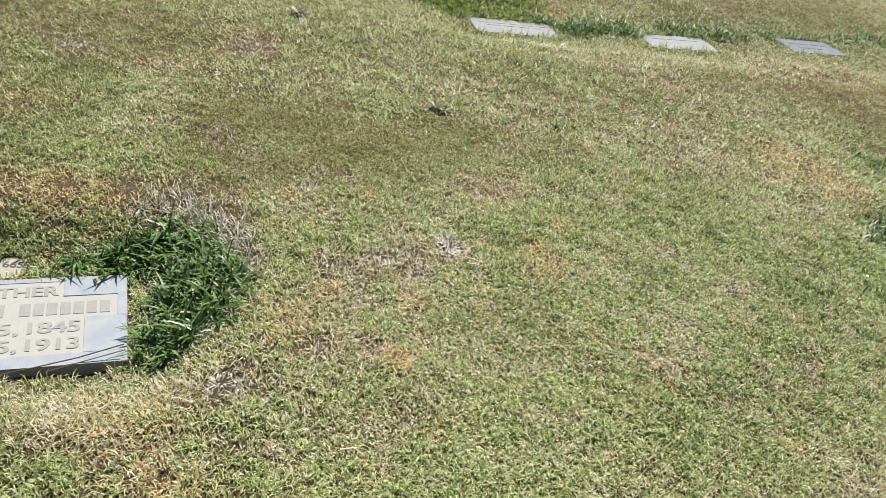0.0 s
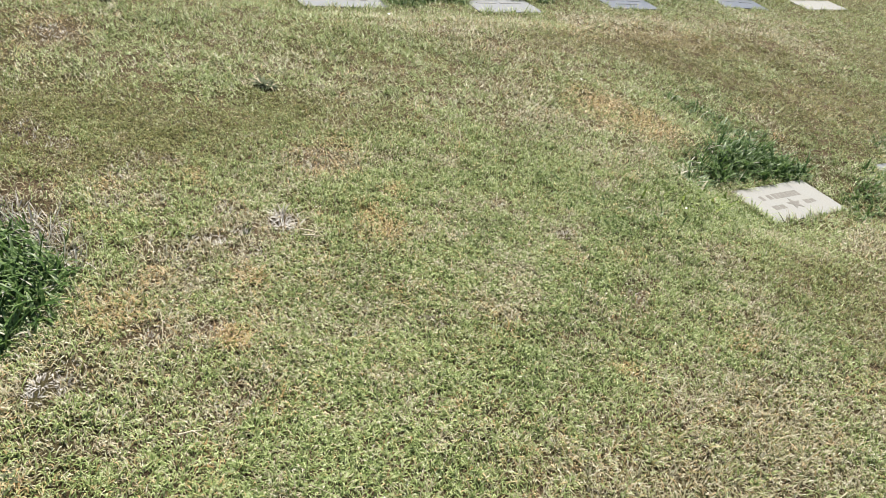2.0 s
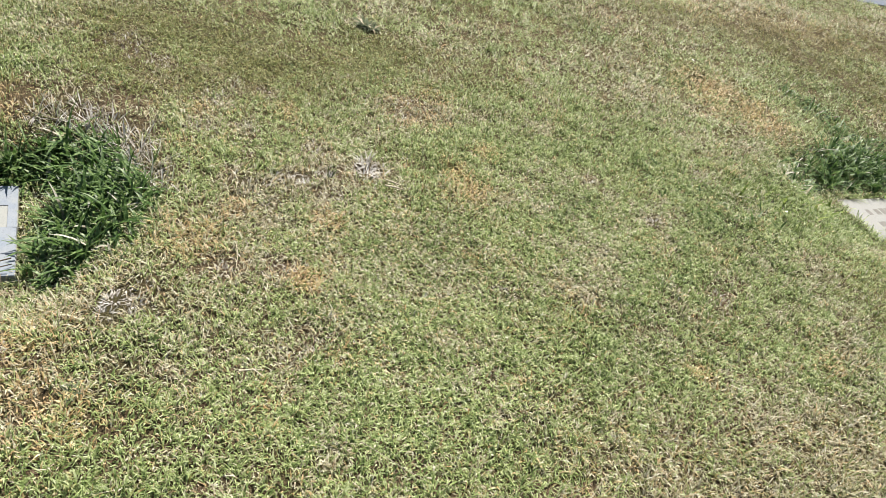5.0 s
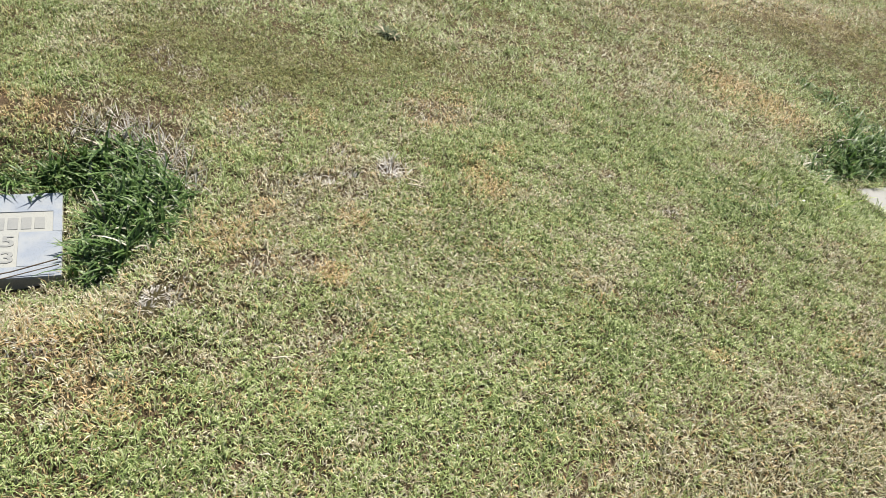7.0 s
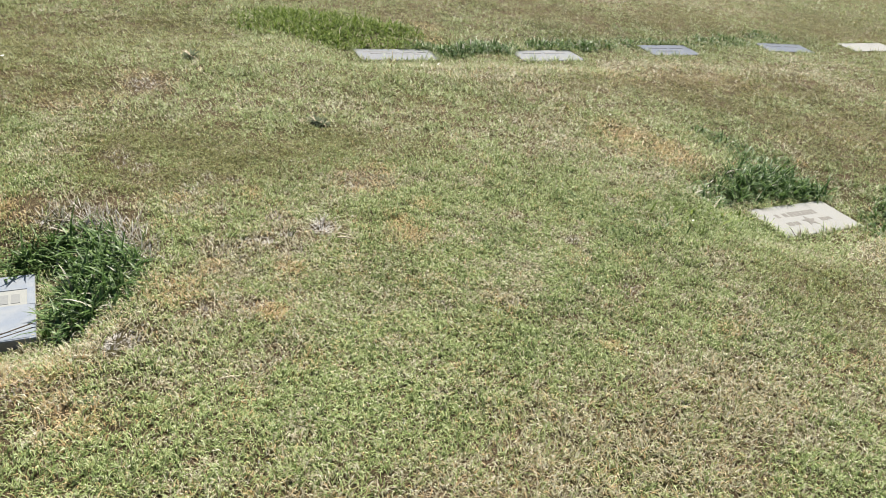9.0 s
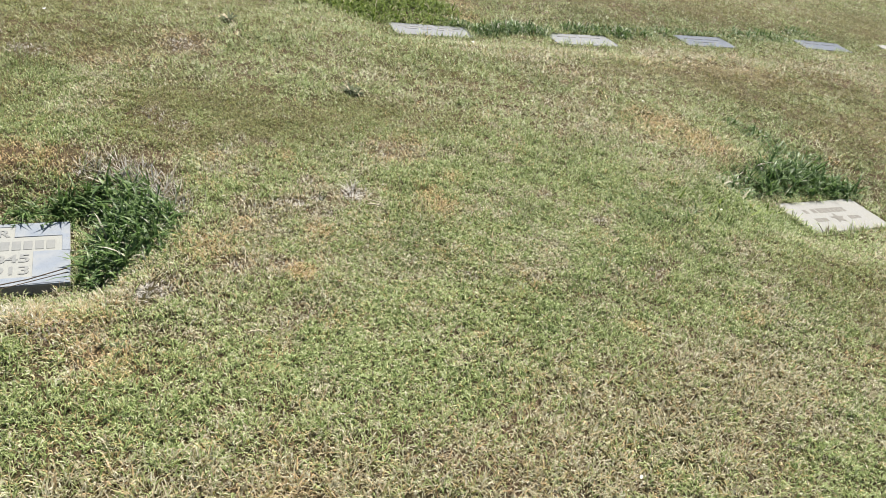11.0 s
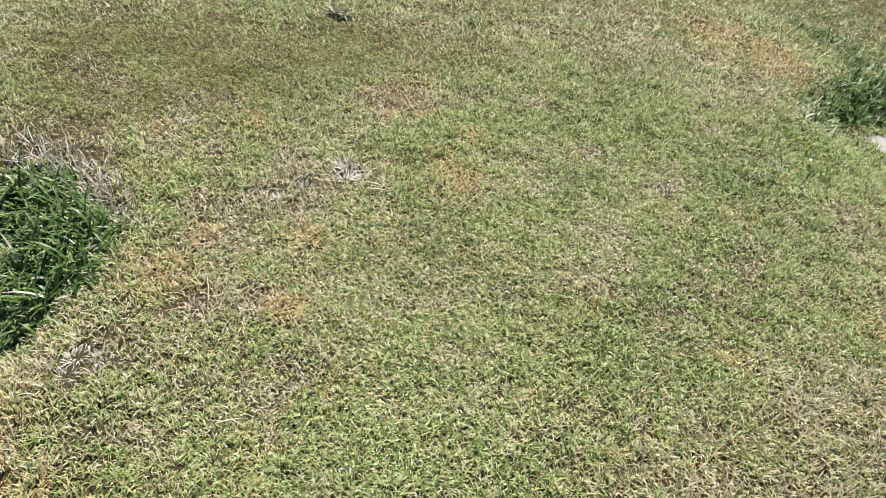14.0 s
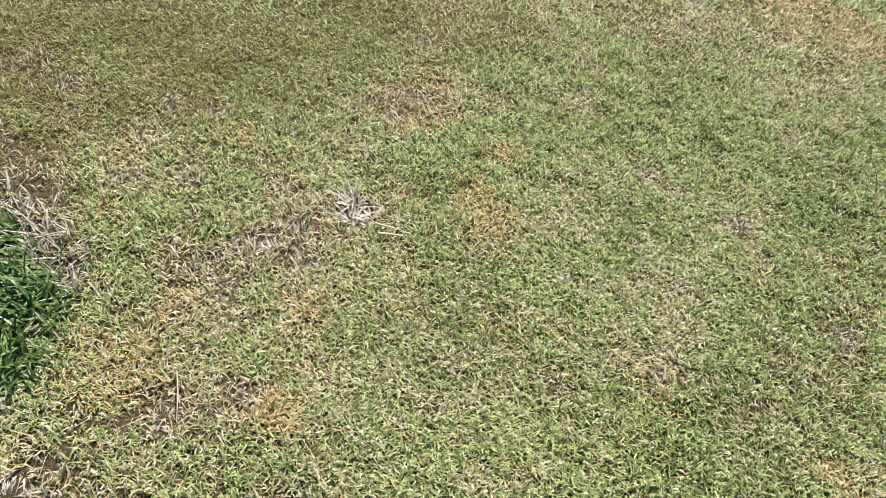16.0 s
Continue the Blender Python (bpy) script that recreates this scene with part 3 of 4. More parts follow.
ground = tagged(sheet("ground", soil_mat), "brown soil and thatch under a mown cemetery lawn", "ground", kind="structure")
turf("lawn_grass", "short mown lawn, green mixed with straw-dry blades", (-2.2, 2.6, -0.5, 3.3), zone_near, 60000, 1.0, 101)
turf("lawn_grass", "patchy mown lawn round the flat grave stones", (-3.6, 6.4, -0.4, 8.6),
     lambda x, y: (1 - zone_near(x, y)) * zone_mid(x, y) * (1 - 0.45 * step(4.5, 6.5, y)), 26000, 1.35, 102, True)
turf("lawn_grass", "open sun-dried lawn round the row of stones", (-8.5, 10.5, -6.5, 12.5),
     lambda x, y: (1 - zone_near(x, y)) * (1 - zone_mid(x, y)) * zone_far(x, y), 5000, 2.1, 103, True)

# ---- tall grass ----


def tall_grass(label, spots, per_spot, length, width, dead, seed, upright=0.75, mat=tall_mat, name="tall_grass", limp=1.0):
    """A clump of long arching blades; spots: x, y, radius."""
    rng = np.random.default_rng(seed)
    parts = []
    for sx, sy, r in spots:
        k = int(per_spot * (r / 0.1) ** 2)
        a, q = rng.uniform(0, 6.283, k), r * np.sqrt(rng.random(k))
        tx, ty = sx + q * np.cos(a), sy + q * np.sin(a)
        # blades fan out from tufts some centimetres apart
        tuft_x = np.round(tx / 0.055) * 0.055 + 0.012 * (soft_noise(tx, ty, 0.03, 40) - 0.5)
        tuft_y = np.round(ty / 0.055) * 0.055 + 0.012 * (soft_noise(tx, ty, 0.03, 41) - 0.5)
        parts.append(np.stack([0.4 * tx + 0.6 * tuft_x, 0.4 * ty + 0.6 * tuft_y,
                               np.arctan2(ty - tuft_y, tx - tuft_x) + rng.normal(0, 0.5, k), 1 - 0.45 * (q / r) ** 2], -1))
    p = np.concatenate(parts)
    gap = np.min([outside(p[:, 0], p[:, 1], s) for s in STONES.values()], axis=0)
    p = p[gap > 0.004]
    n = len(p)
    root = np.stack([p[:, 0], p[:, 1], land(p[:, 0], p[:, 1])], -1)
    ln = length * rng.gamma(12, 1 / 12, n) * p[:, 3]
    lean = np.clip(rng.normal(upright, 0.36, n), 0.05, 1.35)
    is_dry = (rng.random(n) < dead) * rng.uniform(0.7, 1, n)
    ob = arching(name, mat, root, p[:, 2], lean, ln, width * rng.uniform(0.6, 1.25, n), limp * rng.uniform(0.35, 1.3, n), is_dry, rng)
    return tagged(ob, label, "grass", kind="stuff")


def arching(name, mat, root, turn, lean, length, width, droop, dry, rng):
    """Long blades in four lengths, folded along the middle, widest a third of the way up, arching over."""
    n = len(root)
    dirn = np.stack([np.cos(turn), np.sin(turn), 0 * turn], -1)
    side = np.stack([-np.sin(turn), np.cos(turn), 0 * turn], -1)
    up = np.array([0, 0, 1.0])
    cur, rows = root.copy() - 0.005 * up, []
    wide = (0.55, 1.0, 0.92, 0.62)
    for k in range(5):
        a = np.minimum(lean + droop * (k / 4) ** 1.4 * 1.3, 1.85)
        if k < 4:
            w = (width * wide[k] / 2)[:, None]
            rows.append((cur - side * w, cur - 0.18 * w * (up * np.sin(a)[:, None] - dirn * np.cos(a)[:, None]), cur + side * w))
        else:
            rows.append((cur,))
        cur = cur + (dirn * np.sin(a)[:, None] + up * np.cos(a)[:, None]) * (length / 4)[:, None]
    v = np.stack([q for row in rows for q in row], 1)
    v[:, :, 2] = np.maximum(v[:, :, 2], root[:, None, 2] - 0.005)
    i = np.arange(n)[:, None] * 13
    quads = np.concatenate([i + [3 * k + c, 3 * k + c + 1, 3 * k + c + 4, 3 * k + c + 3] for k in range(3) for c in range(2)])
    tris = np.concatenate([i + [9, 10, 12], i + [10, 11, 12]])
    return faces(name, v.reshape(-1, 3), quads, mat, (("dry", np.repeat(dry, 13)), ("rust", np.zeros(13 * n)), ("brown", np.zeros(13 * n))), tris)


def fringe(key, label, per_m, length, seed, sides="flbr"):
    """Uneven grass along a stone's rim, leaning in over the edge."""
    x, y, top, w, d, turn = STONES[key]
    rng = np.random.default_rng(seed)
    c, q = math.cos(radians(turn)), math.sin(radians(turn))
    rows = []
    for side, (run, off, face) in {"f": (w, -d / 2, 90), "b": (w, d / 2, -90), "l": (d, -w / 2, 0), "r": (d, w / 2, 180)}.items():
        if side not in sides:
            continue
        k = int(run * per_m)
        along, away = rng.uniform(-run / 2, run / 2, k), rng.gamma(2, 0.006, k) + 0.004
        thick = soft_noise(along + ord(side), along * 0, 0.05, seed) > 0.42 + 0.25 * rng.random(k)
        along, away = along[thick], away[thick]
        u, v = (along, np.sign(off) * away + off) if side in "fb" else (np.sign(off) * away + off, along)
        rows.append(np.stack([x + u * c - v * q, y + u * q + v * c, radians(turn + face) + rng.normal(0, 0.7, len(u))], -1))
    p = np.concatenate(rows)
    n = len(p)
    root = np.stack([p[:, 0], p[:, 1], land(p[:, 0], p[:, 1])], -1)
    ob = arching("edge_grass", lawn_mat, root, p[:, 2], rng.normal(0.7, 0.3, n).clip(0.1, 1.3), length * rng.gamma(6, 1 / 6, n),
                 rng.uniform(0.002, 0.0045, n), rng.uniform(0.3, 1.2, n), (rng.random(n) < 0.25) * 0.9, rng)
    return tagged(ob, label, "grass", kind="stuff")


fringe("mother", "thin grass along the rim of the blue-grey stone", 500, 0.035, 401, "br")
fringe("cream", "ragged grass overhanging the rim of the cream stone", 900, 0.038, 402)
fringe("grid", "ragged grass along the rim of the panelled stone", 700, 0.045, 403)
fringe("far_a", "grass hiding the front edge of a far stone", 700, 0.05, 404)
fringe("far_b", "grass hiding the front edge of a far stone", 800, 0.055, 405)
fringe("far_c", "grass along the rim of a slate stone", 500, 0.045, 406)
fringe("far_e", "grass along the rim of a cream far stone", 500, 0.045, 408)
fringe("far_d", "grass along the rim of a slate stone", 500, 0.045, 407)
tall_grass("thick clump of long dark green grass beside the grave stone",
           [(-0.95, 1.70, 0.07), (-0.87, 1.74, 0.09), (-0.78, 1.68, 0.12), (-0.72, 1.55, 0.11), (-0.76, 1.45, 0.09), (-0.74, 1.34, 0.08),
            (-0.66, 1.45, 0.09), (-0.63, 1.54, 0.07), (-0.66, 1.60, 0.07), (-0.69, 1.35, 0.06), (-0.98, 1.64, 0.06)], 190, 0.112, 0.0088, 0.015, 201, 0.9)
tall_grass("low dark green tuft between the plot disc and the stone",
           [(-1.06, 1.61, 0.06), (-1.13, 1.585, 0.05), (-1.01, 1.66, 0.06), (-1.10, 1.65, 0.04)], 230, 0.095, 0.0075, 0.03, 213, 1.05)
tall_grass("short green grass round the stone's corner", [(-0.76, 1.25, 0.07), (-0.69, 1.28, 0.06), (-0.60, 1.37, 0.06), (-0.58, 1.5, 0.05)], 130, 0.06, 0.007, 0.12, 214, 1.05)
tall_grass("dead grey stalks behind the long green grass",
           [(-0.96, 1.86, 0.06), (-0.88, 1.87, 0.08), (-0.79, 1.84, 0.08), (-0.70, 1.78, 0.08), (-0.64, 1.70, 0.07), (-0.58, 1.62, 0.05)],
           125, 0.070, 0.0038, 0.85, 202, 0.85, bleached_mat, "dead_stalks", 0.35)
tall_grass("long green grass growing over the edge of the cream stone",
           [(1.98, 2.70, 0.08), (2.08, 2.74, 0.10), (2.20, 2.78, 0.10), (2.31, 2.81, 0.10), (2.42, 2.83, 0.10), (2.50, 2.80, 0.07), (2.10, 2.86, 0.09), (2.24, 2.90, 0.10), (2.36, 2.92, 0.08)],
           180, 0.112, 0.0098, 0.005, 203, 0.95)
tall_grass("ragged dark grass where the long clump thins out", [(1.77, 2.56, 0.09), (1.87, 2.62, 0.08), (1.91, 2.74, 0.08), (2.0, 2.84, 0.06)], 130, 0.088, 0.0085, 0.10, 215, 1.05)
tall_grass("soft green tufts running up from the long clump", [(2.22, 3.03, 0.12), (2.24, 3.18, 0.11), (2.18, 3.33, 0.11), (2.38, 3.08, 0.11), (2.08, 3.42, 0.08)], 130, 0.065, 0.008, 0.03, 216, 1.1)
tall_grass("loose green tufts beside the cream stone", [(2.68, 2.52, 0.11), (2.78, 2.64, 0.09), (2.93, 2.78, 0.09), (2.62, 2.42, 0.06)], 110, 0.07, 0.009, 0.06, 204, 1.0)
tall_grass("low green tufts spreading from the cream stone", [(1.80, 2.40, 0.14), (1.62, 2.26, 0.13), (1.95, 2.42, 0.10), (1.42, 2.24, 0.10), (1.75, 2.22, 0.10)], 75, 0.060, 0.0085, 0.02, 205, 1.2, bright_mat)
tall_grass("long green grass behind the grey stone", [(3.40, 3.15, 0.16), (3.25, 3.10, 0.12)], 130, 0.07, 0.007, 0.1, 206, 1.0)
tall_grass("dense green grass between two far grave stones",
           [(0.52, 4.74, 0.12), (0.63, 4.7, 0.1), (0.75, 4.69, 0.14), (0.88, 4.8, 0.14), (1.01, 4.85, 0.14), (1.13, 4.84, 0.12), (1.25, 4.84, 0.1), (1.41, 5.04, 0.12), (1.58, 5.07, 0.12), (1.76, 5.11, 0.12)],
           200, 0.080, 0.009, 0.05, 207, 0.95)
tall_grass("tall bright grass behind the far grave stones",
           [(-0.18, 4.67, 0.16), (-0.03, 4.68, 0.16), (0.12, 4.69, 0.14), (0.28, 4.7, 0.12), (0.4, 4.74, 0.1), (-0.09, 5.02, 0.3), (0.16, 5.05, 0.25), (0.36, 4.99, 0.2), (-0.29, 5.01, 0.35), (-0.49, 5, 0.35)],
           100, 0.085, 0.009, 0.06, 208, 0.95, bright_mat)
tall_grass("green grass along the back of the slate stones",
           [(1.96, 5.21, 0.12), (2.17, 5.36, 0.12), (2.41, 5.42, 0.14), (2.66, 5.49, 0.14), (2.94, 5.63, 0.16), (3.23, 5.78, 0.18), (3.61, 5.99, 0.2)],
           110, 0.06, 0.009, 0.03, 209, 1.0)

# ---- grave stones ----


def part(name, bm, mat, parent, label=""):
    """Links a bmesh as one mesh object under a thing or part, in the parent's own space."""
    me = bpy.data.meshes.new(name)
    bm.to_mesh(me)
    bm.free()
    me.materials.append(mat)
    ob = new(name, me)
    ob.parent = parent
    return tagged(ob, label)


def block(bm, x0, x1, y0, y1, z0, z1):
    made = bmesh.ops.create_cube(bm, size=1.0)["verts"]
    bmesh.ops.scale(bm, verts=made, vec=(x1 - x0, y1 - y0, z1 - z0))
    bmesh.ops.translate(bm, verts=made, vec=((x0 + x1) / 2, (y0 + y1) / 2, (z0 + z1) / 2))
    return made


def slab(w, d, z0, z1, worn, seed, cuts=10):
    """A stone slab with bevelled, slightly chipped edges."""
    bm = bmesh.new()
    block(bm, -w / 2, w / 2, -d / 2, d / 2, z0, z1)
    bmesh.ops.bevel(bm, geom=list(bm.edges), offset=worn, segments=2, affect="EDGES", profile=0.6)
    bmesh.ops.subdivide_edges(bm, edges=[e for e in bm.edges if e.calc_length() > 0.1], cuts=cuts, use_grid_fill=True)
    for v in bm.verts:
        rim = max(abs(v.co.x) / (w / 2), abs(v.co.y) / (d / 2))
        if rim > 0.93:
            k = noise.noise(Vector((v.co.x * 26 + seed, v.co.y * 26, v.co.z * 20)))
            v.co.x -= 0.0035 * k * math.copysign(1, v.co.x)
            v.co.y -= 0.0035 * k * math.copysign(1, v.co.y)
    for f in bm.faces:
        f.smooth = False
    return bm


def thing(name, label, category, m, group=""):
    ob = new(name)
    ob.empty_display_size = 0.1
    ob.matrix_basis = m
    return tagged(ob, label, category, group)


def bar(parent, mat, x0, x1, y0, y1, z, high=0.0016, name="lettering_bar"):
    bm = bmesh.new()
    block(bm, x0, x1, y0, y1, z - 0.001, z + high)
    bmesh.ops.bevel(bm, geom=list(bm.edges), offset=0.0005, segments=1, affect="EDGES")
    return part(name, bm, mat, parent)


def words(parent, text, mat, x, y, z, high, wide, deep=0.0016, align="CENTER", name="lettering"):
    """Raised lettering as a mesh; high: the capitals' height, wide: the whole line's width."""
    cu = bpy.data.curves.new(name, "FONT")
    cu.body, cu.size, cu.extrude = text, 1.0, 0.02
    temp = bpy.data.objects.new("line", cu)
    scene.collection.objects.link(temp)
    bpy.context.view_layer.update()
    me = bpy.data.meshes.new_from_object(temp.evaluated_get(bpy.context.evaluated_depsgraph_get()))
    bpy.data.objects.remove(temp)
    co = np.empty(len(me.vertices) * 3, np.float32)
    me.vertices.foreach_get("co", co)
    co = co.reshape(-1, 3)
    lo, hi = co.min(0), co.max(0)
    caps = 0.69
    co[:, 0] = (co[:, 0] - lo[0]) / (hi[0] - lo[0]) * wide + {"CENTER": -wide / 2, "RIGHT": -wide, "LEFT": 0}[align] + x
    co[:, 1] = co[:, 1] / caps * high + y
    co[:, 2] = (co[:, 2] - lo[2]) / (hi[2] - lo[2]) * (deep + 0.001) + z - 0.001
    me.vertices.foreach_set("co", co.ravel())
    me.update()
    # a bolder stroke: the line thrice, a hair apart in place and height
    bm = bmesh.new()
    for k in range(3):
        first = len(bm.verts)
        bm.from_mesh(me)
        bm.verts.ensure_lookup_table()
        for v in bm.verts[first:]:
            v.co.x += (k - 1) * 0.045 * high
            v.co.z += 0.0002 * k
    bm.to_mesh(me)
    bm.free()
    me.name = name
    me.materials.clear()
    me.materials.append(mat)
    ob = new(name, me)
    ob.parent = parent
    return ob


def stone_pose(key, tip=0.0, roll=0.0):
    x, y, z, w, d, turn = STONES[key]
    return pose(x, y, z, tip, roll, turn), w, d


GROUP = "flat grave stones in the lawn"


def mother_stone():
    m, w, d = stone_pose("mother")
    s = thing("grave_marker", "blue-grey granite grave marker with recessed cream lettering panel", "grave marker", m, GROUP)
    part("slab", slab(w, d, -0.10, -0.003, 0.004, 1.0), blasted_stone, s)
    # polished border left standing round the stepped, blasted panel
    k = 1.09
    edges = (0.020, 0.080 * k, 0.166 * k, d - 0.045)
    bm = bmesh.new()
    e = 0.0015
    block(bm, -w / 2 + e, w / 2 - e, d / 2 - edges[0], d / 2 - e, -0.006, 0.0)
    block(bm, -w / 2 + e, w / 2 - e, -d / 2 + e, d / 2 - edges[3], -0.006, 0.0)
    for top, low, half in zip(edges, edges[1:], (0.140, 0.282, 0.198)):
        block(bm, half, w / 2 - e, d / 2 - low, d / 2 - top, -0.006, 0.0)
        block(bm, -w / 2 + e, -half, d / 2 - low, d / 2 - top, -0.006, 0.0)
    for v in bm.verts:
        if max(abs(v.co.x) / (w / 2), abs(v.co.y) / (d / 2)) > 0.97 and v.co.z > -0.001:
            v.co.z -= 0.0012
    part("border", bm, blue_granite, s, "polished blue-grey granite border")
    z = -0.003
    words(s, "MOTHER", letter_stone, 0.0, d / 2 - 0.076 * k, z, 0.043, 0.250)
    # three words of a name, letter by letter
    for x0, count in ((-0.262, 6), (-0.030, 1), (0.034, 7)):
        for i in range(count):
            bar(s, letter_stone, x0 + 0.0335 * i, x0 + 0.0335 * i + 0.026, d / 2 - 0.152 * k, d / 2 - 0.104 * k, z)
    for low, day, day_x, day_wide, year in ((0.219, "5,", 0.012, 0.050, "1845"), (0.281, "25,", -0.004, 0.085, "1913")):
        words(s, day, letter_stone, day_x, d / 2 - low * k, z, 0.045, day_wide)
        words(s, year, letter_stone, 0.186, d / 2 - low * k, z, 0.045, 0.125, align="RIGHT")
        for i in range(3):
            bar(s, letter_stone, -0.178 + 0.033 * i, -0.152 + 0.033 * i, d / 2 - low * k, d / 2 - (low - 0.041) * k, z)


def cream_grave():
    m, w, d = stone_pose("cream")
    s = thing("grave_marker", "cream weathered grave marker with dark worn lettering", "grave marker", m, GROUP)
    part("slab", slab(w, d, -0.09, 0.0, 0.006, 5.0), cream_stone, s)
    z = 0.0002
    bar(s, dark_letter, -0.150, -0.128, 0.026, 0.062, z, 0.0003)
    bar(s, dark_letter, -0.100, -0.072, 0.026, 0.062, z, 0.0003)
    x = -0.062
    for wide in (0.030, 0.026, 0.028, 0.028, 0.024, 0.022, 0.024):
        bar(s, dark_letter, x, x + wide - 0.004, 0.024, 0.066, z, 0.0003)
        x += wide
    for x0, wide in ((-0.150, 0.040), (-0.105, 0.034)):
        bar(s, dark_letter, x0, x0 + wide, -0.052, -0.020, z, 0.0003)
    bm = bmesh.new()
    star = [(0.004 + r * math.sin(a * math.pi / 5), -0.030 + r * math.cos(a * math.pi / 5)) for a in range(10) for r in ((0.046, 0.021)[a % 2],)]
    low, top = ([bm.verts.new((a, b, z + h)) for a, b in star] for h in (-0.001, 0.0008))
    bm.faces.new(top[::-1])
    for i in range(10):
        bm.faces.new((low[i], low[(i + 1) % 10], top[(i + 1) % 10], top[i]))
    part("emblem", bm, dark_letter, s, "dark worn star emblem")
    bar(s, dark_letter, 0.075, 0.112, -0.045, -0.014, z, 0.0003)
    bar(s, dark_letter, 0.116, 0.148, -0.042, -0.016, z, 0.0003)


def grid_grave():
    m, w, d = stone_pose("grid")
    s = thing("grave_marker", "pale grey granite grave marker with rows of lettering panels", "grave marker", m, GROUP)
    part("slab", slab(w, d, -0.09, 0.0, 0.005, 9.0), pale_granite, s)
    bm = bmesh.new()
    block(bm, -w / 2 + 0.035, w / 2 - 0.035, -d / 2 + 0.035, d / 2 - 0.035, -0.002, 0.0014)
    part("panel", bm, blasted_stone, s, "light blasted lettering panel")
    for row, widths in enumerate(((0.075, 0.09, 0.07), (0.10, 0.05, 0.12), (0.07, 0.08, 0.09))):
        x = -w / 2 + 0.055
        for wide in widths:
            y = d / 2 - 0.088 - row * 0.062
            bar(s, grey_letter, x, x + wide, y, y + 0.036, 0.0014)
            x += wide + 0.035


def far_grave(key, mat, letters, rows, seed, label, tip=0.0):
    m, w, d = stone_pose(key, tip)
    s = thing("grave_marker", label, "grave marker", m, GROUP)
    part("slab", slab(w, d, -0.09, 0.0, 0.006, seed), mat, s)
    for y, spans in rows:
        for x0, x1 in spans:
            bar(s, letters, x0, x1, y - 0.010, y + 0.010, 0.0006)


mother_stone()
cream_grave()
grid_grave()
far_grave("far_a", pale_granite, grey_letter, [(0.05, ((-0.22, -0.16), (-0.14, -0.05), (-0.02, 0.03), (0.06, 0.13), (0.16, 0.22))), (0.012, ((-0.18, -0.10), (-0.07, 0.0), (0.03, 0.09), (0.12, 0.17)))],
          13.0, "pale grey granite grave marker flecked with worn lettering")
far_grave("far_b", pale_granite, grey_letter, [(0.05, ((-0.18, -0.03), (0.0, 0.17)))], 17.0, "pale grey grave marker half hidden by grass")
far_grave("far_c", slate_granite, slate_letter, [(0.04, ((-0.17, 0.0), (0.03, 0.15))), (-0.03, ((-0.12, 0.08),))], 21.0,
          "slate-blue polished granite grave marker in the lawn")
far_grave("far_d", slate_granite, slate_letter, [(0.03, ((-0.15, -0.02), (0.02, 0.15)))], 25.0, "slate-blue grave marker in dry lawn")

far_grave("far_e", cream_stone, dark_letter, [], 29.0, "plain cream-grey grave marker far in the lawn")


def plot_disc():
    x, y = -1.262, 1.565
    d = thing("plot_marker", "small round pale concrete plot marker with stamped number", "plot marker", pose(x, y, float(land(x, y)) + 0.008, 13, 0, 12))
    bm = bmesh.new()
    bmesh.ops.create_cone(bm, cap_ends=True, segments=40, radius1=0.045, radius2=0.043, depth=0.06)
    bmesh.ops.translate(bm, verts=bm.verts, vec=(0, 0, -0.03))
    bmesh.ops.bevel(bm, geom=[e for e in bm.edges if all(v.co.z > -0.001 for v in e.verts)], offset=0.003, segments=2, affect="EDGES")
    part("disc", bm, concrete, d)
    words(d, "1665", stamp_mat, 0.0, 0.002, 0.0, 0.022, 0.066, 0.0008)


plot_disc()

# ---- weeds, stems and litter ----


def rosette(label, x, y, leaves, reach, width, seed, dead=0.0, mat=weed_mat, name="weed"):
    """A flat rosette of lobed leaves."""
    rng = np.random.default_rng(seed)
    turn = np.linspace(0, 6.283, leaves, endpoint=False) + rng.normal(0, 0.25, leaves)
    root = np.stack([np.full(leaves, x), np.full(leaves, y), np.full(leaves, float(land(x, y)) + 0.012)], -1)
    root[:, :2] += 0.006 * np.stack([np.cos(turn), np.sin(turn)], -1)
    ob = arching(name, mat, root, turn, rng.uniform(0.8, 1.35, leaves), reach * rng.uniform(0.5, 1.15, leaves),
                 width * rng.uniform(0.6, 1.2, leaves), rng.uniform(0.4, 0.9, leaves), (rng.random(leaves) < dead) * 1.0, rng)
    return tagged(ob, label, "weed")


rosette("grey-green leafy weed in the dry lawn", -0.086, 2.955, 60, 0.055, 0.010, 301, 0.1)
rosette("grey-green leafy weed in the dry lawn", -0.055, 2.935, 40, 0.045, 0.009, 302, 0.2)
rosette("small grey weed in the far lawn", -0.85, 3.80, 45, 0.065, 0.012, 303, 0.2)
rosette("flat dark green dandelion in the turf", -0.543, 0.862, 11, 0.030, 0.009, 304, 0.0)
tall_grass("bleached white dead grass crown in the lawn", [(0.0, 1.90, 0.044), (0.012, 1.865, 0.032), (-0.012, 1.935, 0.03)], 480, 0.055, 0.0046, 1.0, 305, 1.15,
           bleached_mat, "dead_tuft", 0.5)
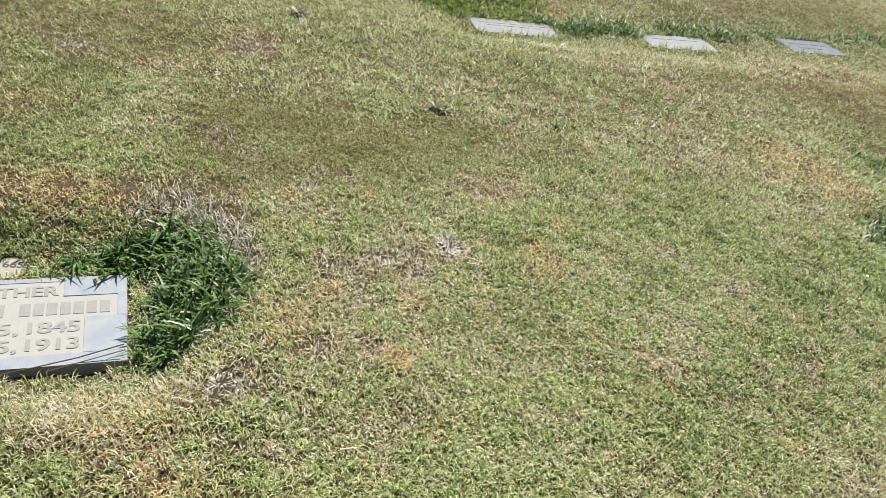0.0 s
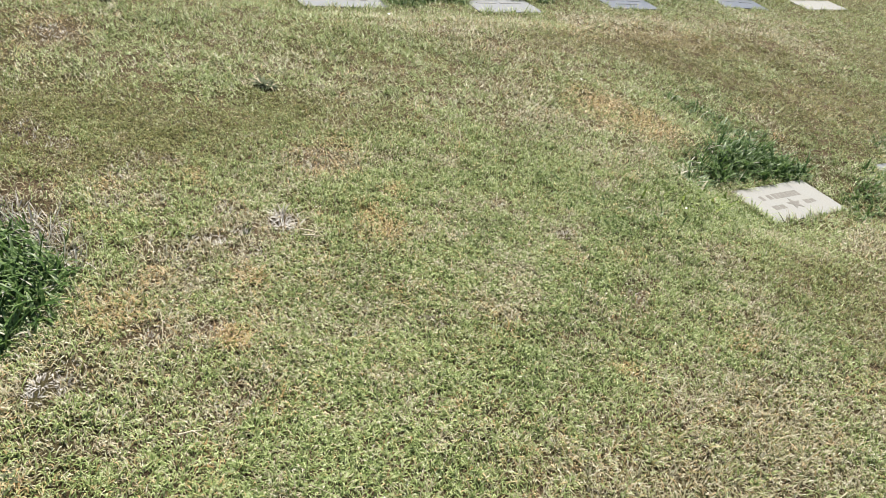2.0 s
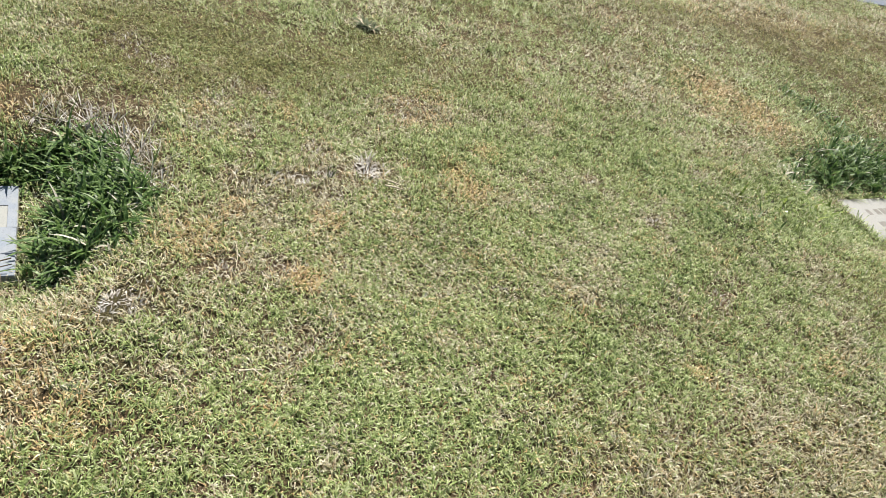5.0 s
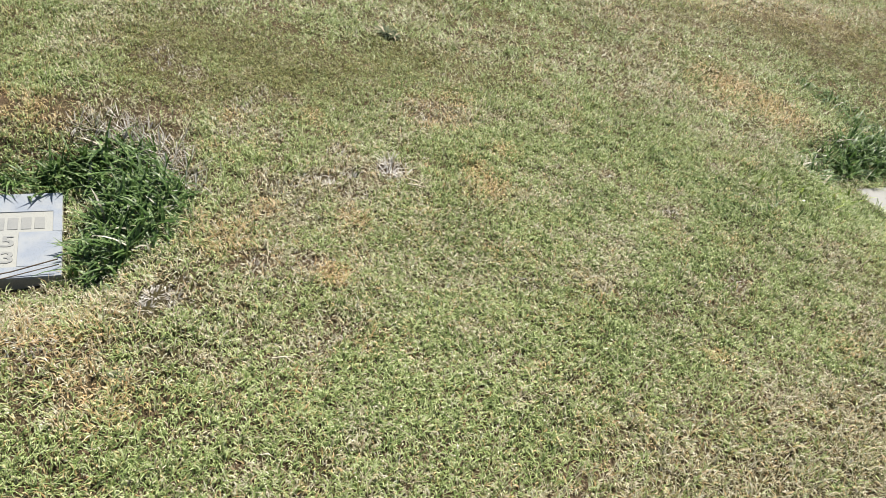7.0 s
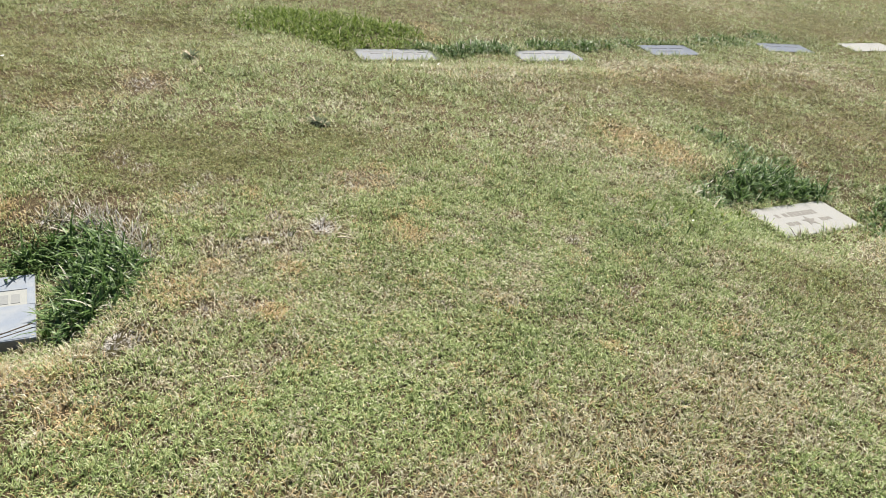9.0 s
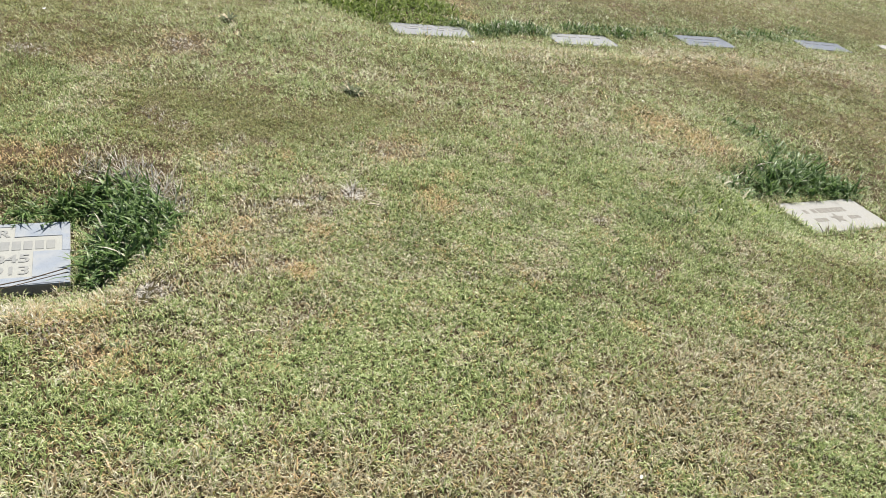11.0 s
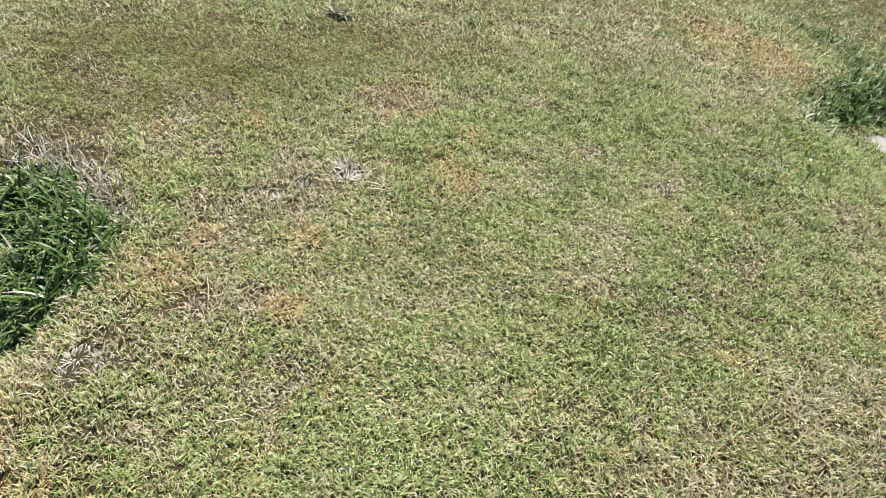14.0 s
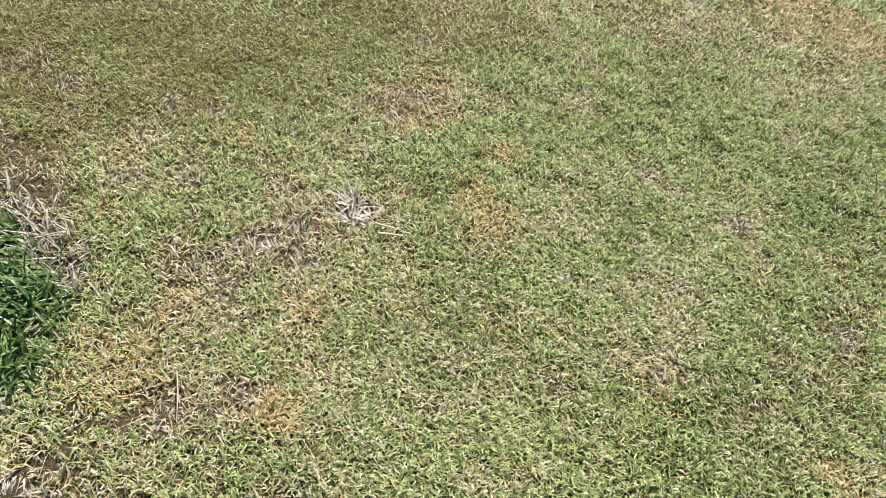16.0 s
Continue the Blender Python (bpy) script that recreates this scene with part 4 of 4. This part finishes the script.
for i, (dx, dy, dr, much) in enumerate(GREY + [(0.06, 1.79, 0.035, 0.8), (-0.19, 1.775, 0.05, 0.8), (-0.27, 1.755, 0.05, 0.8), (-0.10, 1.72, 0.04, 0.8), (0.59, 1.44, 0.06, 0.6), (-0.75, 0.92, 0.08, 0.7), (-0.88, 1.0, 0.07, 0.8)]):
    if dy < 3.6 and not (dx < -0.55 and 1.5 < dy < 2.0):
        tall_grass("matted greyish dead grass in the lawn", [(dx, dy, 0.95 * dr)], 800 * much, 0.025, 0.0030, 0.85, 320 + i, 1.25, bleached_mat, "dead_tuft", 0.35)
tall_grass("dry dark tuft beside a bare hollow", [(-0.115, 1.855, 0.030)], 300, 0.045, 0.003, 0.45, 307, 0.4, name="dead_tuft")


def strand(label, pts, thick, mat, name="dry_stem"):
    """A thin bent stem lying on the turf; points: x, y, height over the ground."""
    cu = bpy.data.curves.new(name, "CURVE")
    cu.dimensions, cu.bevel_depth, cu.bevel_resolution = "3D", thick, 1
    sp = cu.splines.new("POLY")
    sp.points.add(len(pts) - 1)
    for p, (x, y, h) in zip(sp.points, pts):
        p.co = (x, y, float(land(x, y)) + h, 1)
    sp.points[-1].radius = 0.4
    cu.materials.append(mat)
    temp = bpy.data.objects.new(name, cu)
    scene.collection.objects.link(temp)
    bpy.context.view_layer.update()
    me = bpy.data.meshes.new_from_object(temp.evaluated_get(bpy.context.evaluated_depsgraph_get()))
    bpy.data.objects.remove(temp)
    me.name = name
    return tagged(new(name, me), label, "stem")


strand("short bleached stick beside the dead tuft", [(0.055, 1.843, 0.020), (0.085, 1.832, 0.022), (0.112, 1.826, 0.018)], 0.0025, dry_stem)
strand("short bleached stick beside the dead tuft", [(0.06, 1.815, 0.018), (0.09, 1.808, 0.022), (0.118, 1.806, 0.018)], 0.003, dry_stem)
strand("pale broken twig lying on the turf", [(-0.225, 0.985, 0.02), (-0.195, 0.992, 0.026), (-0.168, 0.982, 0.018)], 0.0022, dry_stem)
strand("pale broken twig lying on the turf", [(-0.195, 0.992, 0.026), (-0.172, 1.002, 0.02)], 0.0016, dry_stem)
strand("long thin dry straw on the lawn", [(0.06, 0.845, 0.022), (0.14, 0.80, 0.026), (0.22, 0.765, 0.022)], 0.0007, dry_stem)
strand("long thin dry straw on the lawn", [(-0.315, 1.41, 0.02), (-0.30, 1.35, 0.035), (-0.295, 1.30, 0.02)], 0.0012, dry_stem)
strand("dark dry stem leaning over the stone edge", [(-0.83, 1.285, 0.06), (-0.93, 1.235, 0.055), (-1.02, 1.180, 0.045), (-1.12, 1.12, 0.03)], 0.0018, dark_stem)
strand("dark dry stem leaning over the stone edge", [(-0.82, 1.265, 0.06), (-0.92, 1.205, 0.052), (-0.98, 1.165, 0.040), (-0.96, 1.14, 0.02)], 0.0014, dark_stem)
strand("dark dry stem leaning over the stone edge", [(2.13, 2.30, 0.02), (2.12, 2.325, 0.035), (2.11, 2.34, 0.045)], 0.0013, dark_stem)
strand("dark dry stem leaning over the stone edge", [(2.16, 2.31, 0.02), (2.163, 2.33, 0.035), (2.168, 2.34, 0.042)], 0.0013, dark_stem)
tall_grass("few long flat green blades in the lawn", [(1.10, 2.20, 0.10), (1.05, 2.32, 0.10), (1.25, 2.10, 0.12), (1.42, 2.05, 0.12), (1.18, 2.02, 0.1)], 70, 0.060, 0.008, 0.0, 210, 1.25, name="coarse_grass")
tall_grass("upright bleached stalks at the clump's rim", [(-0.585, 1.72, 0.07), (-0.56, 1.62, 0.06)], 30, 0.075, 0.004, 0.9, 211, 0.3, name="dead_stalks", limp=0.4)
tall_grass("matted straw in worn dry turf", [(-0.30, 0.20, 0.28), (0.10, 0.38, 0.22), (0.45, 0.50, 0.2), (0.9, 0.8, 0.3), (0.2, 0.12, 0.25)], 34, 0.040, 0.0025, 0.9, 212, 1.1,
           lawn_mat, "matted_straw", 0.4)


def petal(x, y, size, turn):
    """A small cupped white petal on the turf."""
    bm = bmesh.new()
    rim = [bm.verts.new((size * math.cos(a), 0.6 * size * math.sin(a), 0.25 * size * abs(math.cos(a)))) for a in np.linspace(0, 6.283, 9)[:-1]]
    mid = bm.verts.new((0, 0, 0))
    for i in range(8):
        bm.faces.new((mid, rim[i], rim[(i + 1) % 8]))
    me = bpy.data.meshes.new("petal")
    bm.to_mesh(me)
    bm.free()
    me.materials.append(petal_mat)
    ob = new("petal", me)
    ob.matrix_basis = pose(x, y, float(land(x, y)) + 0.016, 12, -8, turn)
    return tagged(ob, "tiny white petal lying on the lawn", "petal", "white petals on the lawn")


for px, py, ps, pt in ((-1.748, 3.486, 0.011, 20), (0.60, 4.25, 0.012, 40), (1.51, 3.40, 0.011, 130), (1.56, 2.17, 0.006, 10), (0.822, 0.588, 0.007, 60)):
    petal(px, py, ps, pt)
